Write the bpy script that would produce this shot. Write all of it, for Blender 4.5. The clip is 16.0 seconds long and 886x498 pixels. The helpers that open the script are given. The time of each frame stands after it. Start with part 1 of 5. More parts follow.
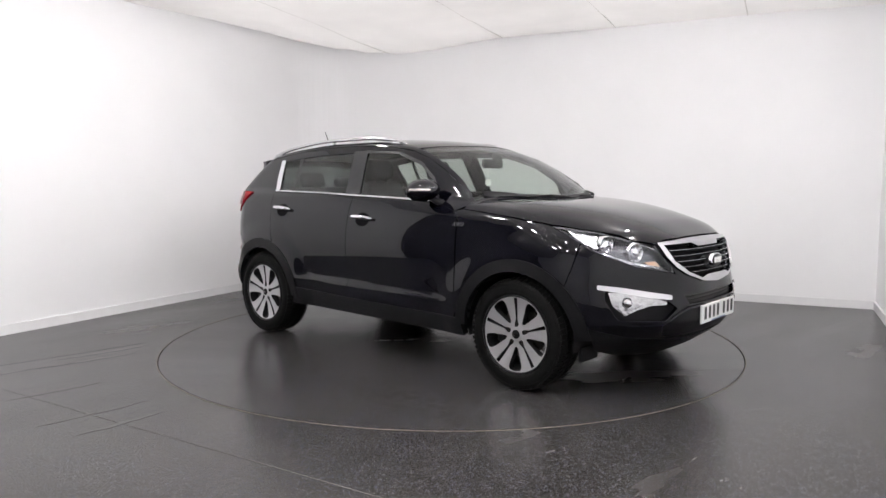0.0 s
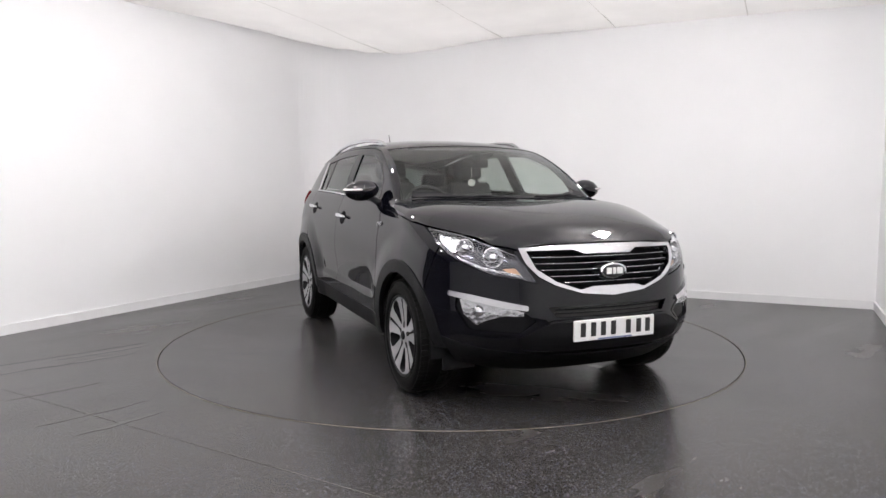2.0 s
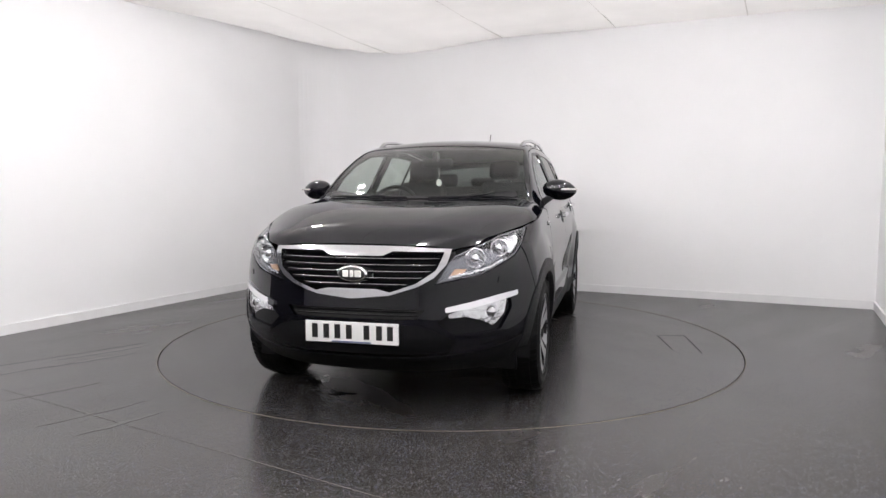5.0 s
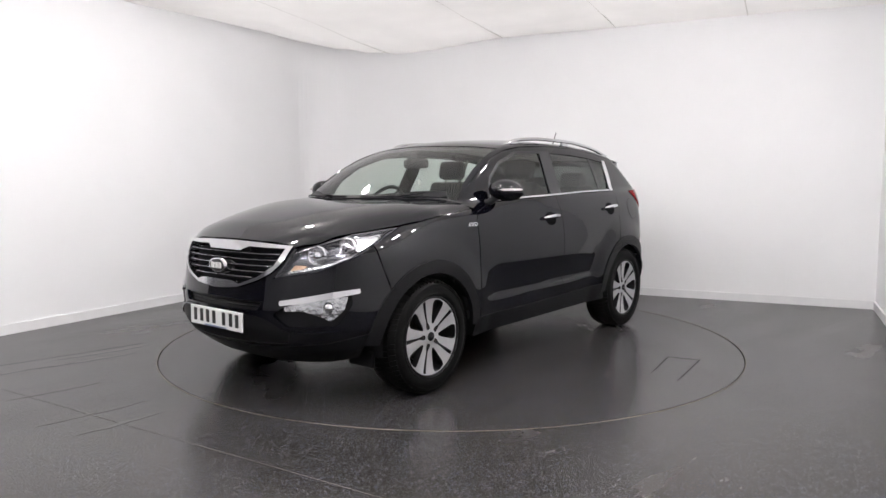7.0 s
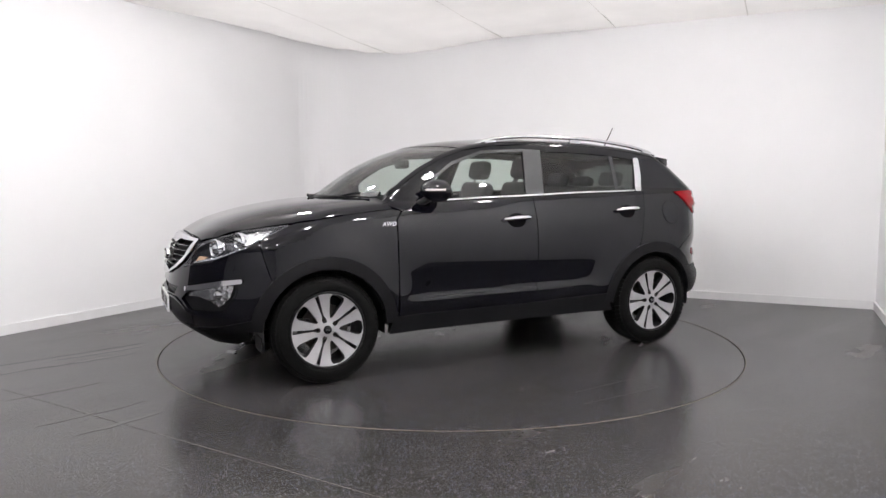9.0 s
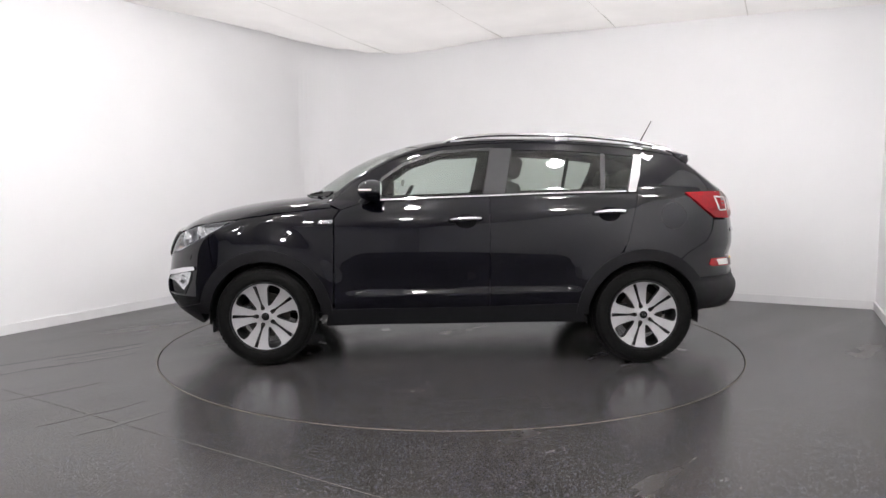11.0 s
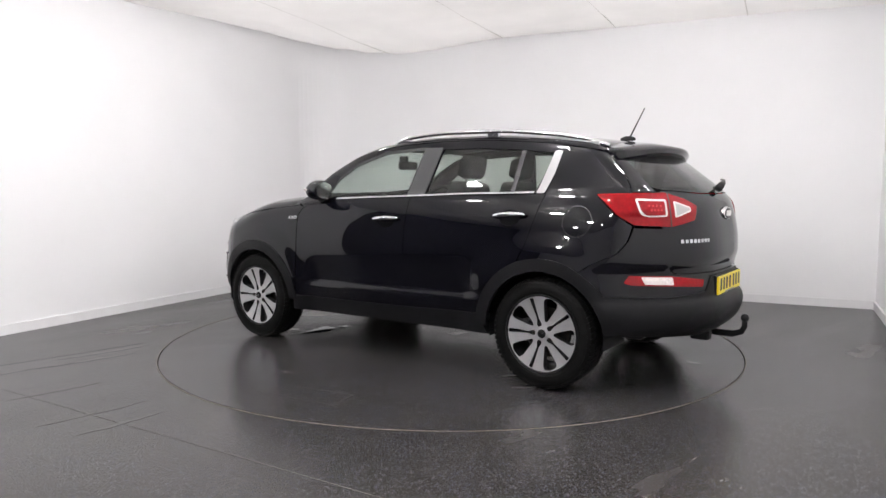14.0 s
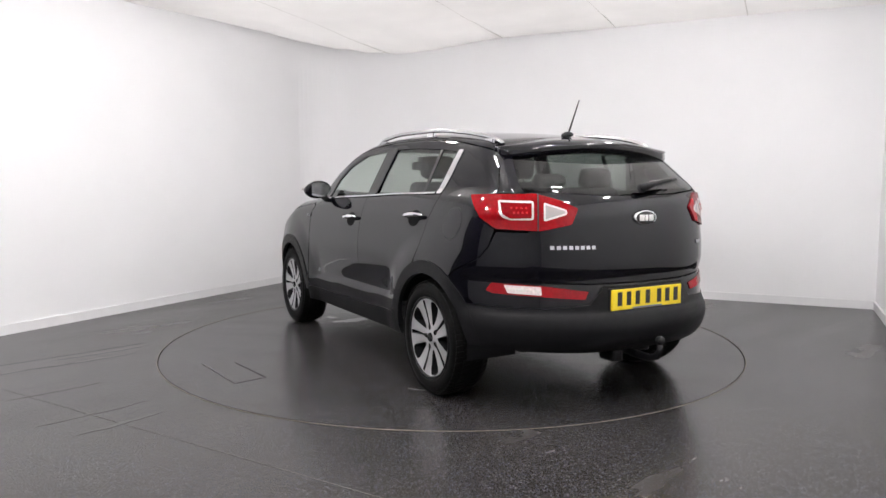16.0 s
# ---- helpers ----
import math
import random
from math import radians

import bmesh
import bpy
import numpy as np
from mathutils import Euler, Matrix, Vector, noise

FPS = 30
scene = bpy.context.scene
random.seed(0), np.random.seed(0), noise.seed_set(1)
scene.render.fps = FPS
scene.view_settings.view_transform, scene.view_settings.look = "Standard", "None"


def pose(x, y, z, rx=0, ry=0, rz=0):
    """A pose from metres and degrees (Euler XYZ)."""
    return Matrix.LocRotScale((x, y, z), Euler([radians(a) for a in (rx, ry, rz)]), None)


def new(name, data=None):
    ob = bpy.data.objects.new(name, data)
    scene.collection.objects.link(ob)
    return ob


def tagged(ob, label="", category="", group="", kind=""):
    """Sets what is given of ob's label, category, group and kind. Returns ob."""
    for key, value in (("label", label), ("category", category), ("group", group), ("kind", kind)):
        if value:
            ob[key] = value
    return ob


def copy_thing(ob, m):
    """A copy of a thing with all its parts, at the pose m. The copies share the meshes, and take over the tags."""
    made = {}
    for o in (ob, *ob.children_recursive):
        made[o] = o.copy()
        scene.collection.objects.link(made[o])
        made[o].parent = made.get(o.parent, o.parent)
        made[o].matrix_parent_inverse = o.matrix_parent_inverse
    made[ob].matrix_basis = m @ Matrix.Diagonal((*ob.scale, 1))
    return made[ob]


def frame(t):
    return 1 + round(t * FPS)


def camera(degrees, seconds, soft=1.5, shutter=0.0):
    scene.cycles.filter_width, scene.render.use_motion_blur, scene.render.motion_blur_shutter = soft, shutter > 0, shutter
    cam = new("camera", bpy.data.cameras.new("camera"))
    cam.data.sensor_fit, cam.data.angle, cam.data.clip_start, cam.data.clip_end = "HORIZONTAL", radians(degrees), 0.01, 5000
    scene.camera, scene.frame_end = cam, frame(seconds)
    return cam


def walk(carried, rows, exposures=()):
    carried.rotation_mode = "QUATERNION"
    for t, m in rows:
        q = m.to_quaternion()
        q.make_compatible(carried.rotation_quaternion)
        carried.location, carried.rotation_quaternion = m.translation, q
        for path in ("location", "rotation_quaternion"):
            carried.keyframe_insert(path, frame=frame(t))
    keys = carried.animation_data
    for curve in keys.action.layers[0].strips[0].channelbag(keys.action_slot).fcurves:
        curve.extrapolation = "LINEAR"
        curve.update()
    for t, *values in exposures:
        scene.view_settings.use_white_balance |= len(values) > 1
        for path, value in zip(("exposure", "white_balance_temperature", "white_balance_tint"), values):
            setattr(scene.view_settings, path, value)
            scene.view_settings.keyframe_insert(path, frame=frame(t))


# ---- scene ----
cam = camera(64.1, 16.0)
EYE = (0.0, -5.791, 1.259)
PAN, DIP, LEAN = -0.0100, 0.0905, -0.0021
CAM_POSE = pose(*EYE, 90 - math.degrees(DIP), 0, -math.degrees(PAN)) @ pose(0, 0, 0, 0, 0, math.degrees(LEAN))
walk(cam, [(0.0, CAM_POSE), (16.0, CAM_POSE)], exposures=[(0.0, 0.0), (16.0, 0.0)])

# ---------------------------------------------------------------- world
world = bpy.data.worlds.new("world")
scene.world = world
world.use_nodes = True
world.node_tree.nodes["Background"].inputs[0].default_value = (0.5, 0.5, 0.52, 1)
world.node_tree.nodes["Background"].inputs[1].default_value = 0.05
FILL_POWER = 6.5
SPOT_POWER = 312.0

# the room's own axes: corner, along the back wall, along the side walls
CORNER = Vector((-1.80, 4.11, 0))
AX_U = Vector((0.907, -0.421, 0)).normalized()
AX_V = Vector((0.421, 0.907, 0)).normalized()
ROOM_W, ROOM_D, ROOM_H = 6.70, 10.6, 3.95
TABLE_R = 2.253
LEFT_SLANT = 0.022  # the left wall opens outwards


def room(u, v, z=0.0):
    """A place in the room: u along the back wall, v back from it, towards the viewer negative."""
    return CORNER + AX_U * u + AX_V * v + Vector((0, 0, z))


# ---------------------------------------------------------------- materials
def material(name):
    m = bpy.data.materials.new(name)
    m.use_nodes = True
    return m, m.node_tree.nodes, m.node_tree.links, m.node_tree.nodes["Principled BSDF"]


def node(nodes, kind, **kw):
    n = nodes.new(kind)
    for k, v in kw.items():
        n.inputs[k.replace("_", " ")].default_value = v
    return n


def ramp(nodes, stops):
    r = nodes.new("ShaderNodeValToRGB")
    e = r.color_ramp.elements
    while len(e) < len(stops):
        e.new(0.5)
    for el, (p, c) in zip(e, stops):
        el.position = p
        el.color = c if len(c) == 4 else (*c, 1)
    return r


def plain(name, color, rough=0.5, metal=0.0, vary=0.12, scale=20.0, bump=0.0, coat=0.0, spec=0.5, bump_scale=300.0):
    """A surface with a colour, faint mottling at two scales and a fine relief."""
    m, nodes, links, b = material(name)
    tc = nodes.new("ShaderNodeTexCoord")
    n1 = node(nodes, "ShaderNodeTexNoise", Scale=scale, Detail=4.0)
    links.new(tc.outputs["Object"], n1.inputs["Vector"])
    lo = tuple(max(0, c * (1 - vary)) for c in color)
    hi = tuple(min(1, c * (1 + vary)) for c in color)
    r = ramp(nodes, [(0.3, lo), (0.7, hi)])
    links.new(n1.outputs["Fac"], r.inputs["Fac"])
    links.new(r.outputs["Color"], b.inputs["Base Color"])
    b.inputs["Metallic"].default_value = metal
    b.inputs["Coat Weight"].default_value = coat
    b.inputs["Coat Roughness"].default_value = 0.03
    b.inputs["Specular IOR Level"].default_value = spec
    mr = nodes.new("ShaderNodeMapRange")
    mr.inputs["To Min"].default_value = max(0.0, rough * 0.85)
    mr.inputs["To Max"].default_value = min(1.0, rough * 1.15)
    n2 = node(nodes, "ShaderNodeTexNoise", Scale=scale * 4, Detail=3.0)
    links.new(tc.outputs["Object"], n2.inputs["Vector"])
    links.new(n2.outputs["Fac"], mr.inputs["Value"])
    links.new(mr.outputs["Result"], b.inputs["Roughness"])
    if bump:
        n3 = node(nodes, "ShaderNodeTexNoise", Scale=bump_scale, Detail=3.0)
        links.new(tc.outputs["Object"], n3.inputs["Vector"])
        bp = node(nodes, "ShaderNodeBump", Strength=bump, Distance=0.002)
        links.new(n3.outputs["Fac"], bp.inputs["Height"])
        links.new(bp.outputs["Normal"], b.inputs["Normal"])
    return m


def vinyl(name, wear):
    """Dark safety vinyl: charcoal with fine blue-grey and pale flecks, faint wiped streaks and stains."""
    m, nodes, links, b = material(name)
    tc = nodes.new("ShaderNodeTexCoord")
    v = node(nodes, "ShaderNodeTexVoronoi", Scale=265.0)
    links.new(tc.outputs["Object"], v.inputs["Vector"])
    sep = nodes.new("ShaderNodeSeparateColor")
    links.new(v.outputs["Color"], sep.inputs["Color"])
    fleck = ramp(nodes, [(0.0, (0.0185, 0.0160, 0.0138)), (0.55, (0.0255, 0.0226, 0.0202)), (0.80, (0.038, 0.039, 0.047)), (0.91, (0.068, 0.077, 0.118)), (0.97, (0.175, 0.175, 0.19))])
    fleck.color_ramp.interpolation = "CONSTANT"
    links.new(sep.outputs["Red"], fleck.inputs["Fac"])
    mp = nodes.new("ShaderNodeMapping")
    mp.vector_type = "TEXTURE"
    mp.inputs["Rotation"].default_value = (0, 0, radians(45))
    mp.inputs["Scale"].default_value = (4.0, 0.42, 1.0)
    links.new(tc.outputs["Object"], mp.inputs["Vector"])
    band = node(nodes, "ShaderNodeTexNoise", Scale=1.3, Detail=5.0, Roughness=0.55)
    links.new(mp.outputs["Vector"], band.inputs["Vector"])
    blot = node(nodes, "ShaderNodeTexNoise", Scale=0.9, Detail=5.0, Roughness=0.55)
    links.new(tc.outputs["Object"], blot.inputs["Vector"])
    mix = nodes.new("ShaderNodeMix")
    mix.data_type = "FLOAT"
    mix.inputs["Factor"].default_value = 0.5
    links.new(band.outputs["Fac"], mix.inputs["A"])
    links.new(blot.outputs["Fac"], mix.inputs["B"])
    worn = ramp(nodes, [(0.36, (0, 0, 0)), (0.68, (wear, wear, wear))])
    links.new(mix.outputs["Result"], worn.inputs["Fac"])
    mc = nodes.new("ShaderNodeMix")
    mc.data_type = "RGBA"
    links.new(worn.outputs["Color"], mc.inputs["Factor"])
    links.new(fleck.outputs["Color"], mc.inputs["A"])
    mc.inputs["B"].default_value = (0.052, 0.046, 0.040, 1)
    links.new(mc.outputs["Result"], b.inputs["Base Color"])
    rr = nodes.new("ShaderNodeMapRange")
    rr.inputs["From Min"].default_value = 0.35
    rr.inputs["From Max"].default_value = 0.65
    rr.inputs["To Min"].default_value = 0.215
    rr.inputs["To Max"].default_value = 0.285
    links.new(mix.outputs["Result"], rr.inputs["Value"])
    links.new(rr.outputs["Result"], b.inputs["Roughness"])
    fine = node(nodes, "ShaderNodeTexNoise", Scale=260.0, Detail=2.0)
    links.new(tc.outputs["Object"], fine.inputs["Vector"])
    bp = node(nodes, "ShaderNodeBump", Strength=0.07, Distance=0.002)
    links.new(fine.outputs["Fac"], bp.inputs["Height"])
    links.new(bp.outputs["Normal"], b.inputs["Normal"])
    b.inputs["Specular IOR Level"].default_value = 0.27
    return m


def glow(name, color, strength):
    m, nodes, links, b = material(name)
    b.inputs["Base Color"].default_value = (0.9, 0.9, 0.9, 1)
    b.inputs["Emission Color"].default_value = (*color, 1)
    b.inputs["Emission Strength"].default_value = strength
    return m


M_WALL = plain("white_wall_paint", (0.80, 0.80, 0.81), 0.55, vary=0.015, scale=1.5, bump=0.05)
M_DIMWALL = plain("dimmed_wall_paint", (0.62, 0.62, 0.63), 0.6, vary=0.03, scale=1.5, bump=0.05)
M_ENTRY = plain("dark_entry_paint", (0.055, 0.055, 0.06), 0.6, vary=0.08, scale=1.5, bump=0.05)
M_SKIRT = plain("white_skirting_paint", (0.74, 0.74, 0.75), 0.4, vary=0.03, scale=6)
M_CLOTH = plain("off_white_cloth", (0.78, 0.765, 0.745), 0.9, vary=0.05, scale=1.8, bump=0.25, bump_scale=160)


def let_through(m, color, share):
    """Lets a share of the light through a thin cloth."""
    nodes, links = m.node_tree.nodes, m.node_tree.links
    t = nodes.new("ShaderNodeBsdfTranslucent")
    t.inputs["Color"].default_value = (*color, 1)
    mix = nodes.new("ShaderNodeMixShader")
    mix.inputs["Fac"].default_value = share
    links.new(nodes["Principled BSDF"].outputs["BSDF"], mix.inputs[1])
    links.new(t.outputs["BSDF"], mix.inputs[2])
    links.new(mix.outputs["Shader"], nodes["Material Output"].inputs["Surface"])


# translucent so that the added panels above can brighten the room
let_through(M_CLOTH, (0.86, 0.85, 0.835), 0.20)
M_SEAM = plain("cloth_seam", (0.60, 0.58, 0.55), 0.9, vary=0.08, scale=9)
M_FLOOR = vinyl("speckled_vinyl", 0.28)
M_DISC = vinyl("speckled_vinyl_disc", 0.22)
M_GAP = plain("dark_gap", (0.012, 0.012, 0.012), 0.8)
M_STEEL = plain("dull_steel", (0.26, 0.23, 0.18), 0.45, metal=1.0, vary=0.2, scale=8)
M_FILL = glow("fill_diffuser", (1.0, 0.965, 0.98), FILL_POWER)
M_WELD = plain("vinyl_weld", (0.040, 0.036, 0.031), 0.33, vary=0.3, scale=7)
M_SPOT = glow("spot_diffuser", (1.0, 0.970, 0.974), SPOT_POWER)
M_LAMPBODY = plain("lamp_housing", (0.7, 0.7, 0.7), 0.5)


# ---------------------------------------------------------------- mesh helpers
def part(name, bm, mat, parent=None, label="", smooth=False, recalc=False):
    """Links a bmesh as one mesh object under a thing or under a part."""
    if recalc:
        bmesh.ops.recalc_face_normals(bm, faces=bm.faces)
    me = bpy.data.meshes.new(name)
    bm.to_mesh(me)
    bm.free()
    for m in mat if isinstance(mat, (list, tuple)) else [mat]:
        me.materials.append(m)
    if smooth:
        me.polygons.foreach_set("use_smooth", [True] * len(me.polygons))
    ob = new(name, me)
    if parent:
        ob.parent = parent
    if label:
        tagged(ob, label)
    return ob


def box(bm, lo, hi, bevel=0.0, segs=2):
    g = bmesh.ops.create_cube(bm, size=1.0)
    c = [(a + b) / 2 for a, b in zip(lo, hi)]
    s = [abs(b - a) for a, b in zip(lo, hi)]
    for v in g["verts"]:
        v.co = Vector((v.co.x * s[0] + c[0], v.co.y * s[1] + c[1], v.co.z * s[2] + c[2]))
    if bevel:
        es = {e for v in g["verts"] for e in v.link_edges}
        bmesh.ops.bevel(bm, geom=list(es), offset=bevel, segments=segs, affect="EDGES", profile=0.5)
    return bm


def sweep(bm, path, radius, segs=10, closed=False, flat=1.0):
    """A tube along a path; radius a number or one per point."""
    path = [Vector(p) for p in path]
    rs = radius if isinstance(radius, (list, tuple)) else [radius] * len(path)
    rings, n = [], len(path)
    for i, p in enumerate(path):
        a = path[(i - 1) % n] if closed or i else path[0]
        b = path[(i + 1) % n] if closed or i < n - 1 else path[-1]
        t = (b - a).normalized()
        ref = Vector((0, 0, 1)) if abs(t.z) < 0.95 else Vector((1, 0, 0))
        s = t.cross(ref).normalized()
        w = s.cross(t)
        rings.append([bm.verts.new(p + s * math.cos(k * math.tau / segs) * rs[i] + w * math.sin(k * math.tau / segs) * rs[i] * flat) for k in range(segs)])
    for i in range(n if closed else n - 1):
        q, r = rings[i], rings[(i + 1) % n]
        for k in range(segs):
            bm.faces.new((q[k], q[(k + 1) % segs], r[(k + 1) % segs], r[k]))
    if not closed:
        bm.faces.new(rings[0][::-1])
        bm.faces.new(rings[-1])
    return bm


def lathe(bm, profile, segs=48, axis="y", closed=False):
    """Turns (radius, along) points about an axis."""
    rings = []
    for r, h in profile:
        ring = []
        for k in range(segs):
            a = k * math.tau / segs
            c, s = r * math.cos(a), r * math.sin(a)
            ring.append(bm.verts.new((c, h, s) if axis == "y" else (c, s, h)))
        rings.append(ring)
    m = len(rings)
    for i in range(m if closed else m - 1):
        q, w = rings[i], rings[(i + 1) % m]
        for k in range(segs):
            bm.faces.new((q[k], q[(k + 1) % segs], w[(k + 1) % segs], w[k]))
    return bm


# ---------------------------------------------------------------- the room
def spans(u0, v0, u1, v1, thick, z0, z1, side):
    """A wall slab between two places of the plan; side: which way its back lies."""
    bm = bmesh.new()
    a, b = room(u0, v0), room(u1, v1)
    d = (b - a).normalized()
    nrm = Vector((-d.y, d.x, 0)) * side * thick
    lo = [a, b, b + nrm, a + nrm]
    vs = [bm.verts.new(p + Vector((0, 0, z))) for z in (z0, z1) for p in lo]
    for f in ((0, 1, 2, 3), (4, 5, 6, 7), (0, 1, 5, 4), (1, 2, 6, 5), (2, 3, 7, 6), (3, 0, 4, 7)):
        bm.faces.new([vs[i] for i in f])
    return bm


COVE = 0.55
ENTRY_V = -5.9  # the white wall ends here; a dark entrance goes on


def cove_path(inset):
    """Left wall, rounded corner and back wall as one line of the plan."""
    pts = []
    for k in range(12, 0, -1):
        v = -COVE + k * (ENTRY_V + COVE) / 12
        pts.append((inset + LEFT_SLANT * (v + COVE), v))
    for k in range(13):
        a = math.pi - k * math.pi / 2 / 12
        r = COVE - inset
        pts.append((COVE + r * math.cos(a), -COVE + r * math.sin(a)))
    pts += [(COVE + k * (ROOM_W - COVE) / 10, -inset) for k in range(1, 11)]
    return pts


def strip(outer, inner, z0, z1):
    bm = bmesh.new()
    rows = []
    for (a, b), (c, d) in zip(outer, inner):
        rows.append([bm.verts.new(room(a, b, z0)), bm.verts.new(room(a, b, z1)), bm.verts.new(room(c, d, z1)), bm.verts.new(room(c, d, z0))])
    for p, q in zip(rows, rows[1:]):
        for k in range(4):
            bm.faces.new((p[k], p[(k + 1) % 4], q[(k + 1) % 4], q[k]))
    bm.faces.new(rows[0])
    bm.faces.new(rows[-1][::-1])
    return bm


wall = part("wall_back", strip(cove_path(-0.12), cove_path(0.0), 0, ROOM_H), M_WALL, smooth=False, recalc=True)
tagged(wall, "smooth white painted wall with a rounded corner", "wall", kind="structure")
skirt = part("baseboard", strip(cove_path(0.0005), cove_path(0.016), 0, 0.085), M_SKIRT, recalc=True)
tagged(skirt, "low white painted skirting board along the wall", "baseboard", kind="structure")
wall = part("wall_right", spans(ROOM_W, 0.13, ROOM_W, -ROOM_D, 0.12, 0, ROOM_H, 1), M_WALL, recalc=True)
tagged(wall, "plain white painted side wall", "wall", kind="structure")
skirt = part("baseboard", spans(ROOM_W - 0.0005, -0.017, ROOM_W - 0.0005, -ROOM_D, 0.016, 0, 0.085, -1), M_SKIRT, recalc=True)
tagged(skirt, "low white painted skirting board along the wall", "baseboard", kind="structure")
# unseen wall; its grey stands in for dimmer light on white paint
wall = part("wall_front", spans(-0.5, -ROOM_D - 0.002, ROOM_W + 0.12, -ROOM_D - 0.002, 0.12, 0, ROOM_H, -1), M_DIMWALL, recalc=True)
tagged(wall, "plain unseen wall, greyed to look dimly lit", "wall", kind="structure")

a, b = (LEFT_SLANT * (ENTRY_V + COVE), ENTRY_V - 0.002), (LEFT_SLANT * (COVE - ROOM_D), -ROOM_D)
wall = part("wall_left", spans(*a, *b, 0.12, 0, ROOM_H, -1), M_ENTRY, recalc=True)
tagged(wall, "plain dark grey wall at the entrance", "wall", kind="structure")

# floor with the round opening of the turntable
bm = bmesh.new()
rim = [Vector(((TABLE_R + 0.007) * math.cos(k * math.tau / 128), (TABLE_R + 0.007) * math.sin(k * math.tau / 128), 0)) for k in range(128)]


def to_edge(d):
    """Along direction d from the centre to the room's outline."""
    best = 99.0
    for n, c in ((AX_U, AX_U.dot(room(ROOM_W, 0))), (-AX_U, -AX_U.dot(room(-0.25, 0))), (AX_V, AX_V.dot(CORNER)), (-AX_V, -AX_V.dot(room(0, -ROOM_D)))):
        if n.dot(d) > 1e-6:
            best = min(best, c / n.dot(d))
    return d * best


ins = [bm.verts.new(p) for p in rim]
low = [bm.verts.new(p + Vector((0, 0, -0.06))) for p in rim]
out = [bm.verts.new(to_edge(p.normalized())) for p in rim]
for k in range(128):
    j = (k + 1) % 128
    bm.faces.new((ins[k], ins[j], out[j], out[k]))
    bm.faces.new((ins[k], low[k], low[j], ins[j]))
for u, v in ((-0.25, 0), (ROOM_W, 0), (-0.25, -ROOM_D), (ROOM_W, -ROOM_D)):
    c = bm.verts.new(room(u, v))
    near = sorted(out, key=lambda q: (q.co - c.co).length)[:2]
    bm.faces.new((near[0], near[1], c))
floor = part("floor", bm, M_FLOOR, recalc=True)
tagged(floor, "dark grey speckled vinyl floor, scuffed and glossy", "floor", kind="structure")
bm = bmesh.new()
lathe(bm, [(0.01, -0.055), (TABLE_R + 0.3, -0.055)], 96, "z")
pit = part("floor_pit", bm, M_GAP)
tagged(pit, "dark pit under the turntable", "floor", kind="structure")
bm = bmesh.new()
lathe(bm, [(TABLE_R + 0.0075, -0.004), (TABLE_R + 0.0075, 0.0015), (TABLE_R + 0.0115, 0.0015), (TABLE_R + 0.0115, -0.004)], 160, "z", True)
ring = part("trim", bm, M_STEEL, recalc=True)
tagged(ring, "thin worn steel trim ring round the turntable", "trim", kind="structure")

# welded joint between two floor sheets, and scuffed tracks
bm = bmesh.new()
a, b = (-3.75, -0.93, 0.0), (0.25, -3.36, 0.0)
n = (Vector(b) - Vector(a)).cross(Vector((0, 0, 1))).normalized() * 0.0018
bm.faces.new([bm.verts.new(Vector(q) + k * n + Vector((0, 0, 0.0012))) for q, k in ((a, 1), (b, 1), (b, -1), (a, -1))])
tagged(part("floor_joint", bm, M_WELD, recalc=True), "thin welded joint between the vinyl floor sheets", "floor", kind="structure")

# turntable
turntable = tagged(new("turntable"), "round speckled vinyl turntable flush with the floor", "turntable")
bm = bmesh.new()
lathe(bm, [(0.001, 0.0), (TABLE_R - 0.004, 0.0), (TABLE_R, -0.003), (TABLE_R, -0.05), (0.001, -0.05)], 160, "z")
part("disc", bm, M_DISC, turntable, recalc=True)

# ceiling cloth: strips sewn side by side, hem wavy along the walls
HEM_LEFT = ((-10.6, 3.00), (-3.2, 3.055), (-1.8, 3.10), (-0.8, 3.135), (-0.1, 3.14))
HEM_BACK = ((0.0, 3.14), (0.4, 3.08), (0.86, 2.997), (1.33, 2.952), (1.7, 2.958), (2.02, 2.981), (2.4, 3.015), (2.69, 3.031), (4.05, 3.022), (5.4, 3.021), (6.7, 3.0))
SEAMS = (-0.25, 1.12, 2.69, 4.05, 5.42, 6.75)


def curve_at(knots, x):
    for (a, b), (c, d) in zip(knots, knots[1:]):
        if x <= c:
            f = max(0.0, (x - a) / (c - a))
            return b + (d - b) * f * f * (3 - 2 * f)
    return knots[-1][1]


def cloth_z(u, v):
    back = curve_at(HEM_BACK, u)
    left = curve_at(HEM_LEFT, v)
    wb = math.exp(-((v / 1.6) ** 2))
    wl = math.exp(-((u / 1.1) ** 2))
    base = 3.05
    z = base + wb * (back - base) + wl * (1 - wb) * (left - base)
    inside = min(1.0, -v / 0.8) * min(1.0, max(0.0, u / 0.6))
    k = max(i for i in range(len(SEAMS) - 1) if SEAMS[i] <= u + 1e-6 or i == 0)
    f = (u - SEAMS[k]) / (SEAMS[k + 1] - SEAMS[k])
    z -= 0.035 * inside * math.sin(math.pi * min(1, max(0, f))) ** 0.7
    z += 0.030 * inside * noise.noise(Vector((u * 1.3, v * 0.55, 3.1))) + 0.014 * inside * noise.noise(Vector((u * 4.1, v * 1.9, 7.7)))
    return z


def left_u(v):
    return LEFT_SLANT * v


